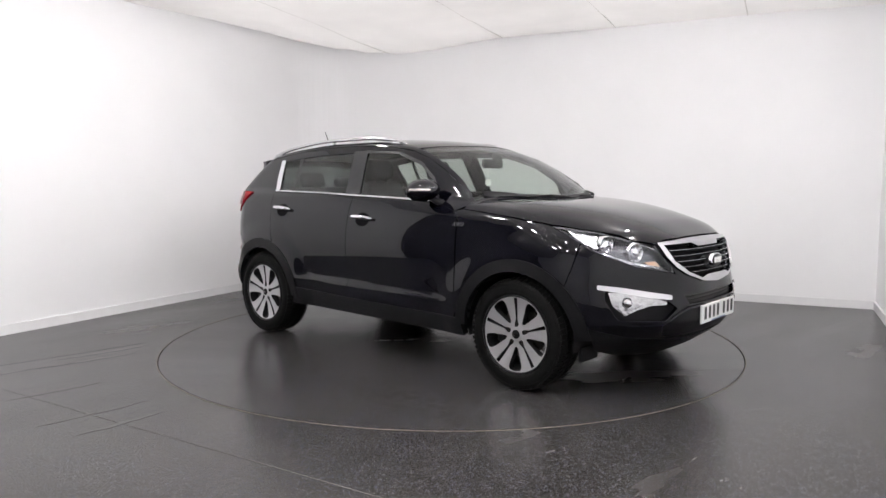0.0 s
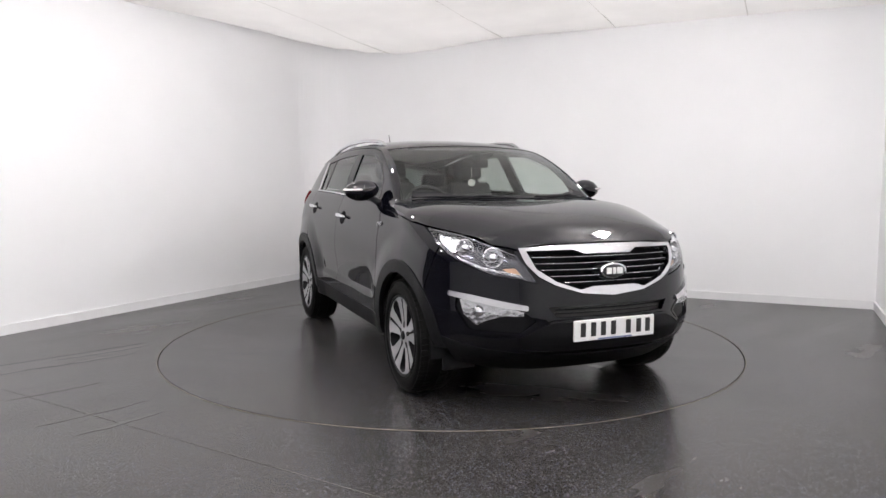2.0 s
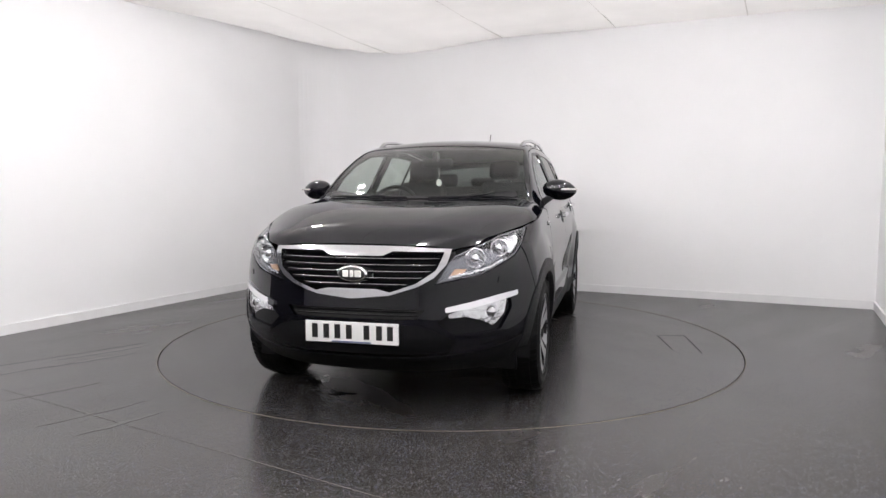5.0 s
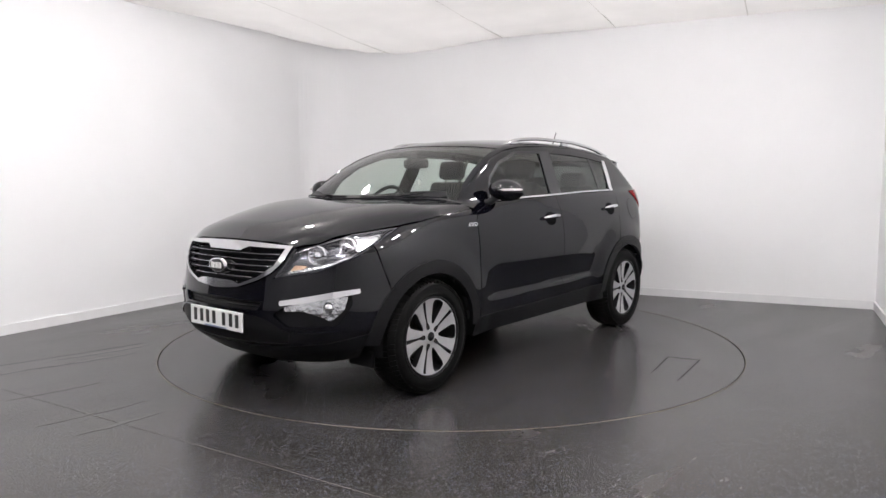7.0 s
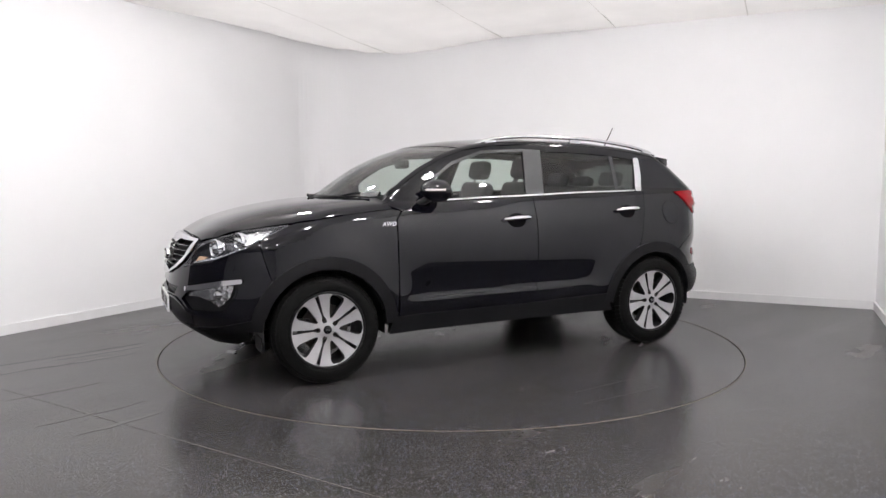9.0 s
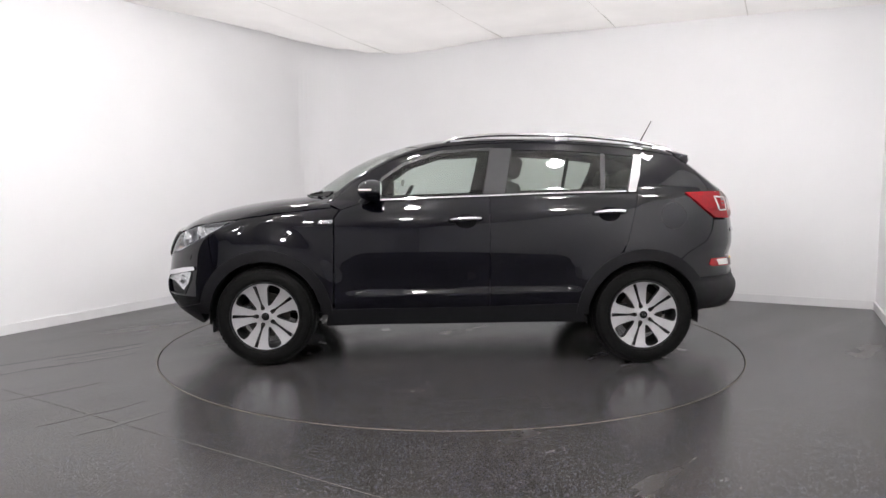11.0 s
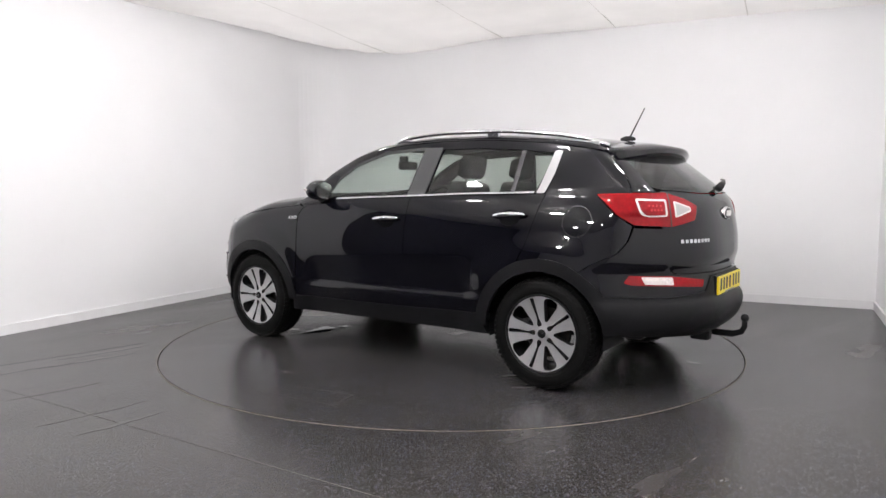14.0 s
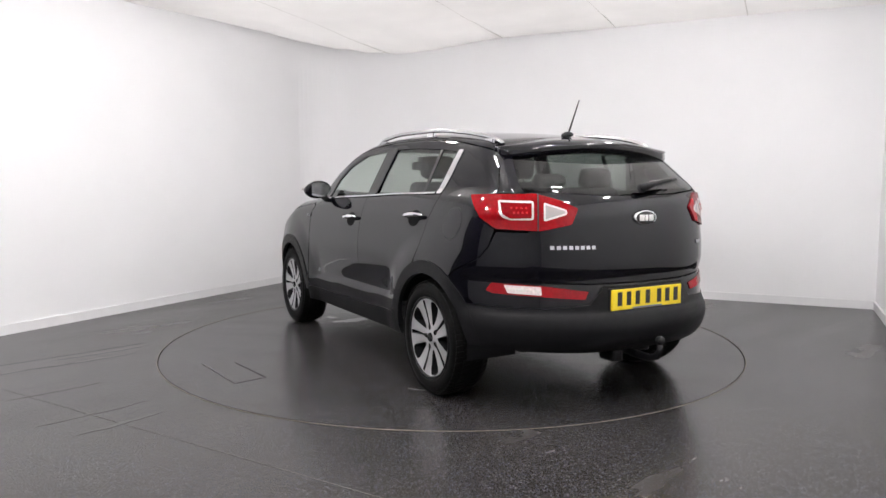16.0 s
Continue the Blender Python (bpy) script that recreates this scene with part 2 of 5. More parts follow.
bm = bmesh.new()
NU, NV = 90, 110
grid = []
for j in range(NV + 1):
    v = -ROOM_D * (j / NV) ** 1.35
    row = []
    for i in range(NU + 1):
        u = left_u(v) + (ROOM_W - left_u(v)) * i / NU
        row.append(bm.verts.new(room(u, v, cloth_z(u, v))))
    grid.append(row)
for j in range(NV):
    for i in range(NU):
        bm.faces.new((grid[j][i], grid[j + 1][i], grid[j + 1][i + 1], grid[j][i + 1]))
ceiling = part("ceiling", bm, M_CLOTH, smooth=True)
tagged(ceiling, "draped off-white cloth ceiling in sewn strips", "ceiling", kind="structure")
for k, u in enumerate(SEAMS[1:-1]):
    bm = bmesh.new()
    sweep(bm, [room(u, -0.004 - 10.5 * (j / 60) ** 1.35, cloth_z(u, -0.004 - 10.5 * (j / 60) ** 1.35) - 0.004) for j in range(61)], 0.006, 6, flat=0.5)
    tagged(part("ceiling_seam", bm, M_SEAM, smooth=True), "sewn seam across the cloth ceiling", "trim", kind="structure")

# small spot lamps under the cloth, beside and behind the viewer
M_LAMPBODY2 = plain("spot_housing", (0.65, 0.65, 0.65), 0.5)
SPOTS = [(5.2, -2.4), (6.0, -3.6), (1.7, -3.3), (3.7, -4.6), (2.2, -5.2), (1.5, -6.7), (2.9, -6.1), (4.3, -5.7), (5.9, -5.2), (3.0, -7.6), (5.0, -7.4), (5.2, -4.2), (4.0, -8.7), (2.0, -8.5)]
proto = None
for u, v in SPOTS:
    z = min(cloth_z(u + a, v + b) for a in (-0.2, 0, 0.2) for b in (-0.2, 0, 0.2)) - 0.09
    at = Matrix.Translation(room(u, v, z)) @ Matrix.Rotation(math.atan2(AX_U.y, AX_U.x), 4, "Z")
    if proto is None:
        proto = tagged(new("spot_lamp"), "small square white spot lamp under the cloth, lit", "ceiling light", group="spot lamps")
        bm = bmesh.new()
        box(bm, (-0.08, -0.08, 0.02), (0.08, 0.08, 0.07), 0.006)
        part("housing", bm, M_LAMPBODY2, proto)
        bm = bmesh.new()
        sweep(bm, [(0, 0, 0.07), (0, 0, 0.16)], 0.012, 8)
        part("stem", bm, M_LAMPBODY2, proto)
        part("diffuser", box(bmesh.new(), (-0.065, -0.065, -0.030), (0.065, 0.065, 0.019), 0.008), M_SPOT, proto)
        proto.matrix_basis = at
    else:
        copy_thing(proto, at)

# unseen fill panels, added above the cloth to even out the room's light
proto = None
for u in (0.9, 2.5, 4.2, 5.8):
    for v in (-0.8, -2.2, -3.8, -5.4, -7.2):
        at = Matrix.Translation(room(u, v, ROOM_H - 0.08)) @ Matrix.Rotation(math.atan2(AX_U.y, AX_U.x), 4, "Z")
        if proto is None:
            proto = tagged(new("fill_panel"), "added fill-light panel hidden above the cloth ceiling, lit", "ceiling light", group="ceiling lights")
            bm = bmesh.new()
            box(bm, (-0.62, -0.32, 0.012), (0.62, 0.32, 0.078), 0.004)
            part("housing", bm, M_LAMPBODY, proto)
            part("diffuser", box(bmesh.new(), (-0.6, -0.3, 0.0), (0.6, 0.3, 0.010)), M_FILL, proto)
            proto.matrix_basis = at
        else:
            copy_thing(proto, at)
# unseen slab, added to close the space over the fill panels
bm = bmesh.new()
vs = [bm.verts.new(room(u, v, z)) for z in (ROOM_H, ROOM_H + 0.1) for u, v in ((-0.6, 0.15), (ROOM_W + 0.15, 0.15), (ROOM_W + 0.15, -ROOM_D - 0.15), (-0.6, -ROOM_D - 0.15))]
for f in ((0, 1, 2, 3), (4, 5, 6, 7), (0, 1, 5, 4), (1, 2, 6, 5), (2, 3, 7, 6), (3, 0, 4, 7)):
    bm.faces.new([vs[i] for i in f])
tagged(part("ceiling_slab", bm, M_WALL, recalc=True), "plain white slab added above the cloth ceiling, unseen", "ceiling", kind="structure")

# ---------------------------------------------------------------- the car: form
# x forward, y to its left, z up; the origin on the ground midway between the axles
HUB_X, HUB_Z, TYRE_R, ARCH_R = 1.322, 0.340, 0.346, 0.469
HOOD = ((2.30, 0.70), (2.17, 0.86), (2.10, 0.915), (2.05, 0.945), (1.863, 1.040), (1.588, 1.110), (1.3, 1.152), (1.14, 1.167), (0.9, 1.185), (-2.4, 1.235))
NOSE = ((0.15, 1.86), (0.24, 1.98), (0.30, 2.07), (0.36, 2.145), (0.42, 2.185), (0.48, 2.205), (0.56, 2.205), (0.66, 2.19), (0.76, 2.175), (0.88, 2.14), (0.96, 2.10), (1.2, 2.0))
TAIL = ((0.15, 1.85), (0.28, 2.02), (0.36, 2.15), (0.42, 2.20), (0.50, 2.220), (0.54, 2.210), (0.58, 2.184), (0.66, 2.176), (0.70, 2.170), (0.735, 2.160), (0.78, 2.173), (0.82, 2.182), (0.9, 2.18), (1.04, 2.160), (1.15, 2.128), (1.224, 2.085), (1.3, 2.04))
FLANK = ((0.1, 0.90), (0.3, 0.953), (0.40, 0.974), (0.50, 0.988), (0.58, 0.994), (0.66, 0.998), (0.72, 1.0), (0.80, 0.9985), (0.89, 0.992), (0.97, 0.980), (1.05, 0.959), (1.12, 0.930), (1.21, 0.885), (1.3, 0.83))
PLAN = ((-2.4, 0.70), (-2.0, 0.835), (-1.8, 0.872), (-1.5, 0.900), (-1.0, 0.912), (0.0, 0.915), (0.8, 0.912), (1.3, 0.905), (1.6, 0.885), (1.8, 0.855), (2.0, 0.81), (2.4, 0.66))
ROOF = ((1.6, 0.90), (1.25, 1.10), (1.12, 1.170), (0.951, 1.295), (0.725, 1.430), (0.49, 1.524), (0.2, 1.591), (0.0, 1.612), (-0.25, 1.627), (-0.7, 1.627), (-1.13, 1.600), (-1.42, 1.566), (-1.6, 1.540), (-1.85, 1.490), (-2.3, 1.36))
CABIN = ((-2.3, 0.66), (-1.9, 0.755), (-1.6, 0.79), (-1.3, 0.805), (-0.5, 0.815), (0.2, 0.815), (0.6, 0.80), (0.9, 0.765), (1.3, 0.68))


def spline(knots):
    """A smooth curve through the knots, for arrays (Hermite with limited slopes)."""
    ks = np.array(sorted(knots))
    x, y = ks[:, 0], ks[:, 1]
    d = np.diff(y) / np.diff(x)
    m = np.concatenate([[d[0]], np.where(d[:-1] * d[1:] > 0, 2 * d[:-1] * d[1:] / (d[:-1] + d[1:] + 1e-12), 0), [d[-1]]])

    def at(q):
        q = np.clip(q, x[0], x[-1])
        i = np.clip(np.searchsorted(x, q) - 1, 0, len(x) - 2)
        h = x[i + 1] - x[i]
        t = (q - x[i]) / h
        return (2 * t**3 - 3 * t**2 + 1) * y[i] + (t**3 - 2 * t**2 + t) * h * m[i] + (3 * t**2 - 2 * t**3) * y[i + 1] + (t**3 - t**2) * h * m[i + 1]
    return at


s_hood, s_nose, s_tail, s_flank, s_plan, s_roof, s_cabin = map(spline, (HOOD, NOSE, TAIL, FLANK, PLAN, ROOF, CABIN))


def smax(a, b, k):
    h = np.clip(0.5 + 0.5 * (a - b) / k, 0, 1)
    return b + (a - b) * h + k * h * (1 - h)


def ease(a, b, q):
    """From 0 at a to 1 at b, smoothly."""
    t = np.clip((q - a) / (b - a), 0, 1)
    return t * t * (3 - 2 * t)


def scoop(x, z):
    """The hollow of the doors: a sharp ledge below, running out softly above."""
    low = 0.486 + 0.028 * np.clip((0.7 - x) / 1.5, 0, 1)
    across = ease(0.80, 0.60, x) * ease(-0.92, -0.70, x)
    return 0.021 * across * ease(low, low + 0.042, z) * (1 - ease(low + 0.04, low + 0.33, z))


def flare(x, z):
    """The flanks swell round the wheel arches."""
    out = 0.0
    for cx in (HUB_X, -HUB_X):
        r = np.hypot(x - cx, z - HUB_Z)
        out = out + 0.024 * (1 - ease(0.455, 0.66, r))
    return out


def form(p):
    """Below zero inside the car's closed outer form."""
    x, y, z = p[:, 0], np.abs(p[:, 1]), p[:, 2]
    bow = 0.66 * y**2.9
    side = y - s_plan(x) * s_flank(z) + scoop(x, z) - flare(x, z)
    fore = ease(1.2, 1.9, x)
    top = (z - s_hood(x) + (0.05 + 0.10 * fore) * (y / 0.8)**(5 - 1.2 * fore) * np.clip((x - 0.3) / 0.6, 0, 1)) * 0.95
    lower = smax(smax(smax(side, top, 0.06), x - s_nose(z) + bow, 0.07), -x - s_tail(z) + bow, 0.08)
    glass_side = y - s_cabin(x) + 0.40 * (z - 1.16) + 0.12 * (z - 1.16)**2
    roof = (z - s_roof(x + 0.30 * y * y * np.clip((x + 0.4) / 0.9, 0, 1)) + 0.038 * (y / 0.6)**2) * 0.85
    back = (-x - 2.065 + 1.30 * np.maximum(z - 1.225, 0) + 0.25 * np.minimum(z - 1.225, 0) + 0.42 * y**2.5) * 0.62
    upper = smax(smax(smax(glass_side, roof, 0.035), back, 0.06), 1.09 - z, 0.02)
    return -smax(-lower, -upper, 0.025)


def slope(p):
    e = 0.002
    g = np.stack([form(p + np.eye(3)[i] * e) - form(p - np.eye(3)[i] * e) for i in range(3)], 1)
    return g / np.maximum(np.linalg.norm(g, axis=1, keepdims=True), 1e-9)


GIRTH = 1.1


def aim(mode, q):
    """Rays towards the form for plan coordinates q: where they start and which way they go."""
    n = len(q)
    o, d = np.zeros((n, 3)), np.zeros((n, 3))
    if mode == "side":
        o[:, 0], o[:, 2], o[:, 1], d[:, 1] = q[:, 0], q[:, 1], 1.25, -1
    elif mode == "top":
        o[:, 0], o[:, 1], o[:, 2], d[:, 2] = q[:, 0], q[:, 1], 1.9, -1
    else:
        sg = 1.0 if mode == "front" else -1.0
        a = q[:, 0] / GIRTH
        d[:, 0], d[:, 1] = -sg * np.cos(a), -np.sin(a)
        o[:, 0], o[:, 1], o[:, 2] = sg - 1.8 * d[:, 0], -1.8 * d[:, 1], q[:, 1]
    return o, d


def onto(mode, q):
    """The places where those rays first meet the form, and its normals."""
    q = np.asarray(q, float)
    o, d = aim(mode, q)
    n = len(q)
    lo, hi, found = np.zeros(n), np.full(n, 1.8), np.zeros(n, bool)
    prev = form(o)
    step = 1.8 / 90
    for k in range(1, 91):
        cur = form(o + d * (k * step))
        hit = (~found) & (prev > 0) & (cur <= 0)
        lo[hit], hi[hit] = (k - 1) * step, k * step
        found |= hit
        prev = cur
    lo[~found], hi[~found] = 1.0, 1.0
    for _ in range(26):
        mid = (lo + hi) / 2
        neg = form(o + d * mid[:, None]) <= 0
        hi, lo = np.where(neg, mid, hi), np.where(neg, lo, mid)
    p = o + d * hi[:, None]
    return p, slope(p)


def wrap(mode, pts):
    """(y, z) or (x, y, z) of the ends of the car as wrapped coordinates."""
    out = []
    for p in pts:
        if len(p) == 2:
            y, z = p
            x = float((s_nose if mode == "front" else s_tail)(np.array([z]))[0]) - 0.66 * abs(y)**2.9
        else:
            x, y, z = abs(p[0]), p[1], p[2]
        out.append((math.atan2(y, x - 1.0) * GIRTH, z))
    return out


def resample(poly, step):
    out = []
    for a, b in zip(poly, poly[1:] + poly[:1]):
        k = max(1, int(math.hypot(b[0] - a[0], b[1] - a[1]) / step))
        out += [(a[0] + (b[0] - a[0]) * i / k, a[1] + (b[1] - a[1]) * i / k) for i in range(k)]
    return out


def area(poly):
    return sum(a[0] * b[1] - b[0] * a[1] for a, b in zip(poly, poly[1:] + poly[:1])) / 2


def shrink(poly, d):
    """The outline moved inwards by d (outwards where d is negative)."""
    if area(poly) < 0:
        poly = poly[::-1]
    n, out = len(poly), []
    for i in range(n):
        a, b, c = Vector(poly[i - 1]), Vector(poly[i]), Vector(poly[(i + 1) % n])
        u, v = (b - a).normalized(), (c - b).normalized()
        nu, nv = Vector((-u.y, u.x)), Vector((-v.y, v.x))
        m = nu + nv
        k = max(0.35, m.length_squared / 2)
        out.append(tuple(b + m / k * d * (1.0 if m.length > 1e-6 else 0)))
    return out


def rounded(poly, r, n=4):
    """Corners of an outline rounded off."""
    out, m = [], len(poly)
    for i in range(m):
        a, b, c = Vector(poly[i - 1]), Vector(poly[i]), Vector(poly[(i + 1) % m])
        ra = min(r, (a - b).length * 0.45)
        rc = min(r, (c - b).length * 0.45)
        p, q = b + (a - b).normalized() * ra, b + (c - b).normalized() * rc
        for k in range(n + 1):
            t = k / n
            out.append(tuple((1 - t)**2 * p + 2 * t * (1 - t) * b + t * t * q))
    return out


def within(pt, poly):
    x, y, c = pt[0], pt[1], False
    for a, b in zip(poly, poly[1:] + poly[:1]):
        if (a[1] > y) != (b[1] > y) and x < (b[0] - a[0]) * (y - a[1]) / (b[1] - a[1]) + a[0]:
            c = not c
    return c


from mathutils import geometry


def fill(outer, holes, step):
    """Triangles over an outline with holes: points and faces."""
    loops = [resample(outer, step)] + [resample(h, step) for h in holes]
    verts, edges = [], []
    for lp in loops:
        k0 = len(verts)
        verts += lp
        edges += [(k0 + i, k0 + (i + 1) % len(lp)) for i in range(len(lp))]
    arr = np.array(verts)
    lo, hi = arr.min(0), arr.max(0)
    xs, ys = np.meshgrid(np.arange(lo[0] + step / 2, hi[0], step), np.arange(lo[1] + step / 2, hi[1], step))
    xs[1::2] += step / 2
    seg_a = np.concatenate([np.array(lp) for lp in loops])
    seg_b = np.concatenate([np.roll(np.array(lp), -1, 0) for lp in loops])
    g = np.stack([xs.ravel(), ys.ravel()], 1)

    def inside(pts):
        c = np.zeros(len(pts), bool)
        for a, b in zip(seg_a, seg_b):
            cross = (a[1] > pts[:, 1]) != (b[1] > pts[:, 1])
            c ^= cross & (pts[:, 0] < (b[0] - a[0]) * (pts[:, 1] - a[1]) / (b[1] - a[1] if b[1] != a[1] else 1e-9) + a[0])
        return c
    g = g[inside(g)]
    if len(g):
        near = np.full(len(g), 9.0)
        for a in seg_a:
            near = np.minimum(near, np.hypot(g[:, 0] - a[0], g[:, 1] - a[1]))
        g = g[near > step * 0.55]
    pts = [Vector(v) for v in verts] + [Vector(v) for v in g.tolist()]
    vo, _, fo, *_ = geometry.delaunay_2d_cdt(pts, edges, [], 0, 1e-5)
    vo = np.array([tuple(v) for v in vo])
    cen = np.array([vo[list(f)].mean(0) for f in fo])
    keep = inside(cen)
    return vo, [f for f, k in zip(fo, keep) if k]


def skin(name, mode, outer, mat, parent, holes=(), lift=0.0, depth=0.018, step=0.03, gap=0.0022, mirror=False, label="", flat=None):
    """A panel of the car's skin: an outline laid on the form, with a rim going inwards. mirror: on the car's right side."""
    outer = shrink(list(outer), gap) if gap else list(outer)
    holes = [list(h) for h in holes]
    vo, fo = fill(outer, holes, step)
    p, n = onto(mode, vo)
    if flat is not None:
        p = flat(p)
    p = p + n * lift
    if mirror:
        p, n = p * [1, -1, 1], n * [1, -1, 1]
    faces = []
    for f in fo:
        a, b, c = (p[i] for i in f[:3])
        faces.append(f if np.dot(np.cross(b - a, c - a), n[f[0]]) > 0 else f[::-1])
    count = {}
    for f in faces:
        for a, b in zip(f, f[1:] + f[:1]):
            count[(a, b)] = 1
    border = [e for e in count if (e[1], e[0]) not in count]
    verts, norms = p.tolist(), n.tolist()
    polys = [tuple(f) for f in faces]
    if depth:
        for a, b in border:
            k = len(verts)
            ia, ib = p[a] - n[a] * depth, p[b] - n[b] * depth
            side = np.cross(p[b] - p[a], n[a])
            side = side / max(np.linalg.norm(side), 1e-9)
            verts += [p[a].tolist(), p[b].tolist(), ib.tolist(), ia.tolist()]
            norms += [side.tolist()] * 4
            polys.append((k + 1, k, k + 3, k + 2))
    me = bpy.data.meshes.new(name)
    me.from_pydata(verts, [], polys)
    me.materials.append(mat)
    me.polygons.foreach_set("use_smooth", [True] * len(me.polygons))
    me.update()
    me.normals_split_custom_set_from_vertices(norms)
    ob = new(name, me)
    ob.parent = parent
    if label:
        tagged(ob, label)
    return ob


def band(name, mode, line, width, mat, parent, lift=0.006, depth=0.008, mirror=False, label="", step=0.012):
    """A narrow strip along a line on the skin."""
    up = [(a, b + width / 2) for a, b in line]
    dn = [(a, b - width / 2) for a, b in line]
    return skin(name, mode, up + dn[::-1], mat, parent, lift=lift, depth=depth, step=step, gap=0, mirror=mirror, label=label)


def at_form(mode, q):
    p, n = onto(mode, [q])
    return Vector(p[0]), Vector(n[0])


# ---------------------------------------------------------------- the car: materials
def paint():
    m, nodes, links, b = material("black_car_paint")
    tc = nodes.new("ShaderNodeTexCoord")
    v = node(nodes, "ShaderNodeTexVoronoi", Scale=900.0)
    links.new(tc.outputs["Object"], v.inputs["Vector"])
    r = ramp(nodes, [(0.0, (0.0012, 0.0012, 0.0024)), (0.8, (0.0017, 0.0017, 0.0034)), (1.0, (0.008, 0.008, 0.014))])
    sep = nodes.new("ShaderNodeSeparateColor")
    links.new(v.outputs["Color"], sep.inputs["Color"])
    links.new(sep.outputs["Green"], r.inputs["Fac"])
    links.new(r.outputs["Color"], b.inputs["Base Color"])
    b.inputs["Metallic"].default_value = 0.0
    b.inputs["Roughness"].default_value = 0.5
    b.inputs["Specular IOR Level"].default_value = 0.0
    b.inputs["Coat Weight"].default_value = 1.0
    b.inputs["Coat IOR"].default_value = 1.43
    b.inputs["Coat Roughness"].default_value = 0.025
    dust = node(nodes, "ShaderNodeTexNoise", Scale=3.0, Detail=5.0)
    links.new(tc.outputs["Object"], dust.inputs["Vector"])
    mr = nodes.new("ShaderNodeMapRange")
    mr.inputs["To Min"].default_value, mr.inputs["To Max"].default_value = 0.0, 0.025
    links.new(dust.outputs["Fac"], mr.inputs["Value"])
    links.new(mr.outputs["Result"], b.inputs["Coat Roughness"])
    return m


def pane(name, tint, ior=1.5):
    """Thin glass: a tinted see-through sheet with a mirror gloss."""
    m, nodes, links, b = material(name)
    nodes.remove(b)
    out = nodes["Material Output"]
    t = nodes.new("ShaderNodeBsdfTransparent")
    t.inputs["Color"].default_value = (*tint, 1)
    g = nodes.new("ShaderNodeBsdfGlossy")
    g.inputs["Roughness"].default_value = 0.01
    lw = node(nodes, "ShaderNodeLayerWeight", Blend=0.5)
    pw = nodes.new("ShaderNodeMath")
    pw.operation = "POWER"
    pw.inputs[1].default_value = 4.5
    links.new(lw.outputs["Facing"], pw.inputs[0])
    f0 = ((ior - 1) / (ior + 1)) ** 2
    gl = nodes.new("ShaderNodeMapRange")
    gl.inputs["To Min"].default_value, gl.inputs["To Max"].default_value = f0 * 1.6, 0.95
    links.new(pw.outputs["Value"], gl.inputs["Value"])
    mix = nodes.new("ShaderNodeMixShader")
    links.new(gl.outputs["Result"], mix.inputs["Fac"])
    links.new(t.outputs["BSDF"], mix.inputs[1])
    links.new(g.outputs["BSDF"], mix.inputs[2])
    links.new(mix.outputs["Shader"], out.inputs["Surface"])
    return m


M_PAINT = paint()
M_GLASS = pane("green_tinted_glass", (0.76, 0.82, 0.78))
M_DARKGLASS = pane("privacy_glass", (0.52, 0.56, 0.53))
# tint deeper than the glass itself: the cabin's dimness is put into it
M_REARGLASS = pane("cabin_shade_glass", (0.16, 0.18, 0.17))
M_CLEAR = pane("clear_lens", (0.93, 0.94, 0.95), 1.45)
M_REDLENS = plain("red_lens", (0.21, 0.002, 0.005), 0.12, spec=0.0, vary=0.15, scale=60, coat=0.6)
M_ROSE = plain("rose_led_lens", (0.40, 0.02, 0.025), 0.2, spec=0.0, vary=0.1, coat=1.0)
M_CLEARGREY = plain("clear_grey_lens", (0.34, 0.32, 0.31), 0.12, vary=0.08, scale=30, coat=1.0)
M_PALELENS = plain("clear_ribbed_lens", (0.62, 0.57, 0.56), 0.15, vary=0.15, scale=90, coat=1.0)
M_CLAD = plain("grey_black_cladding", (0.0075, 0.0075, 0.0085), 0.42, spec=0.15, vary=0.12, scale=30, bump=0.35, bump_scale=900)
M_SATIN = plain("satin_black_pillar", (0.017, 0.017, 0.019), 0.35, spec=0.35, vary=0.06, scale=30)
M_BLACK = plain("black_plastic", (0.006, 0.006, 0.007), 0.45, spec=0.2, vary=0.2, scale=30)
M_CHROME = plain("chrome", (0.80, 0.80, 0.82), 0.08, metal=1.0, vary=0.02)
M_SILVER = plain("satin_silver", (0.62, 0.62, 0.64), 0.13, metal=1.0, vary=0.03, scale=10)
M_ALLOY = plain("machined_alloy", (0.52, 0.52, 0.53), 0.30, metal=0.65, vary=0.04, scale=12)
M_RIMDARK = plain("dark_grey_rim", (0.010, 0.010, 0.011), 0.3, vary=0.1, spec=0.25)
M_BRAKE = plain("brake_steel", (0.06, 0.055, 0.05), 0.45, metal=0.9, vary=0.3, scale=30)
M_FELT = plain("seat_cloth", (0.022, 0.022, 0.024), 0.9, vary=0.2, scale=60, bump=0.3)
M_TRIMGREY = plain("grey_headliner", (0.16, 0.16, 0.155), 0.9, vary=0.08, scale=20)
M_WHITEPLATE = plain("white_reflective_plate", (0.80, 0.80, 0.79), 0.3, vary=0.02)
M_YELLOWPLATE = plain("yellow_reflective_plate", (0.82, 0.62, 0.012), 0.3, vary=0.03)
M_CUP = plain("shadowed_cup", (0.004, 0.004, 0.005), 0.6, spec=0.05)
M_INK = plain("black_ink", (0.01, 0.01, 0.01), 0.4)
M_BLUEINK = plain("blue_grey_ink", (0.12, 0.16, 0.30), 0.4)
M_ORANGE = plain("orange_bulb", (0.50, 0.31, 0.20), 0.25, coat=1.0)


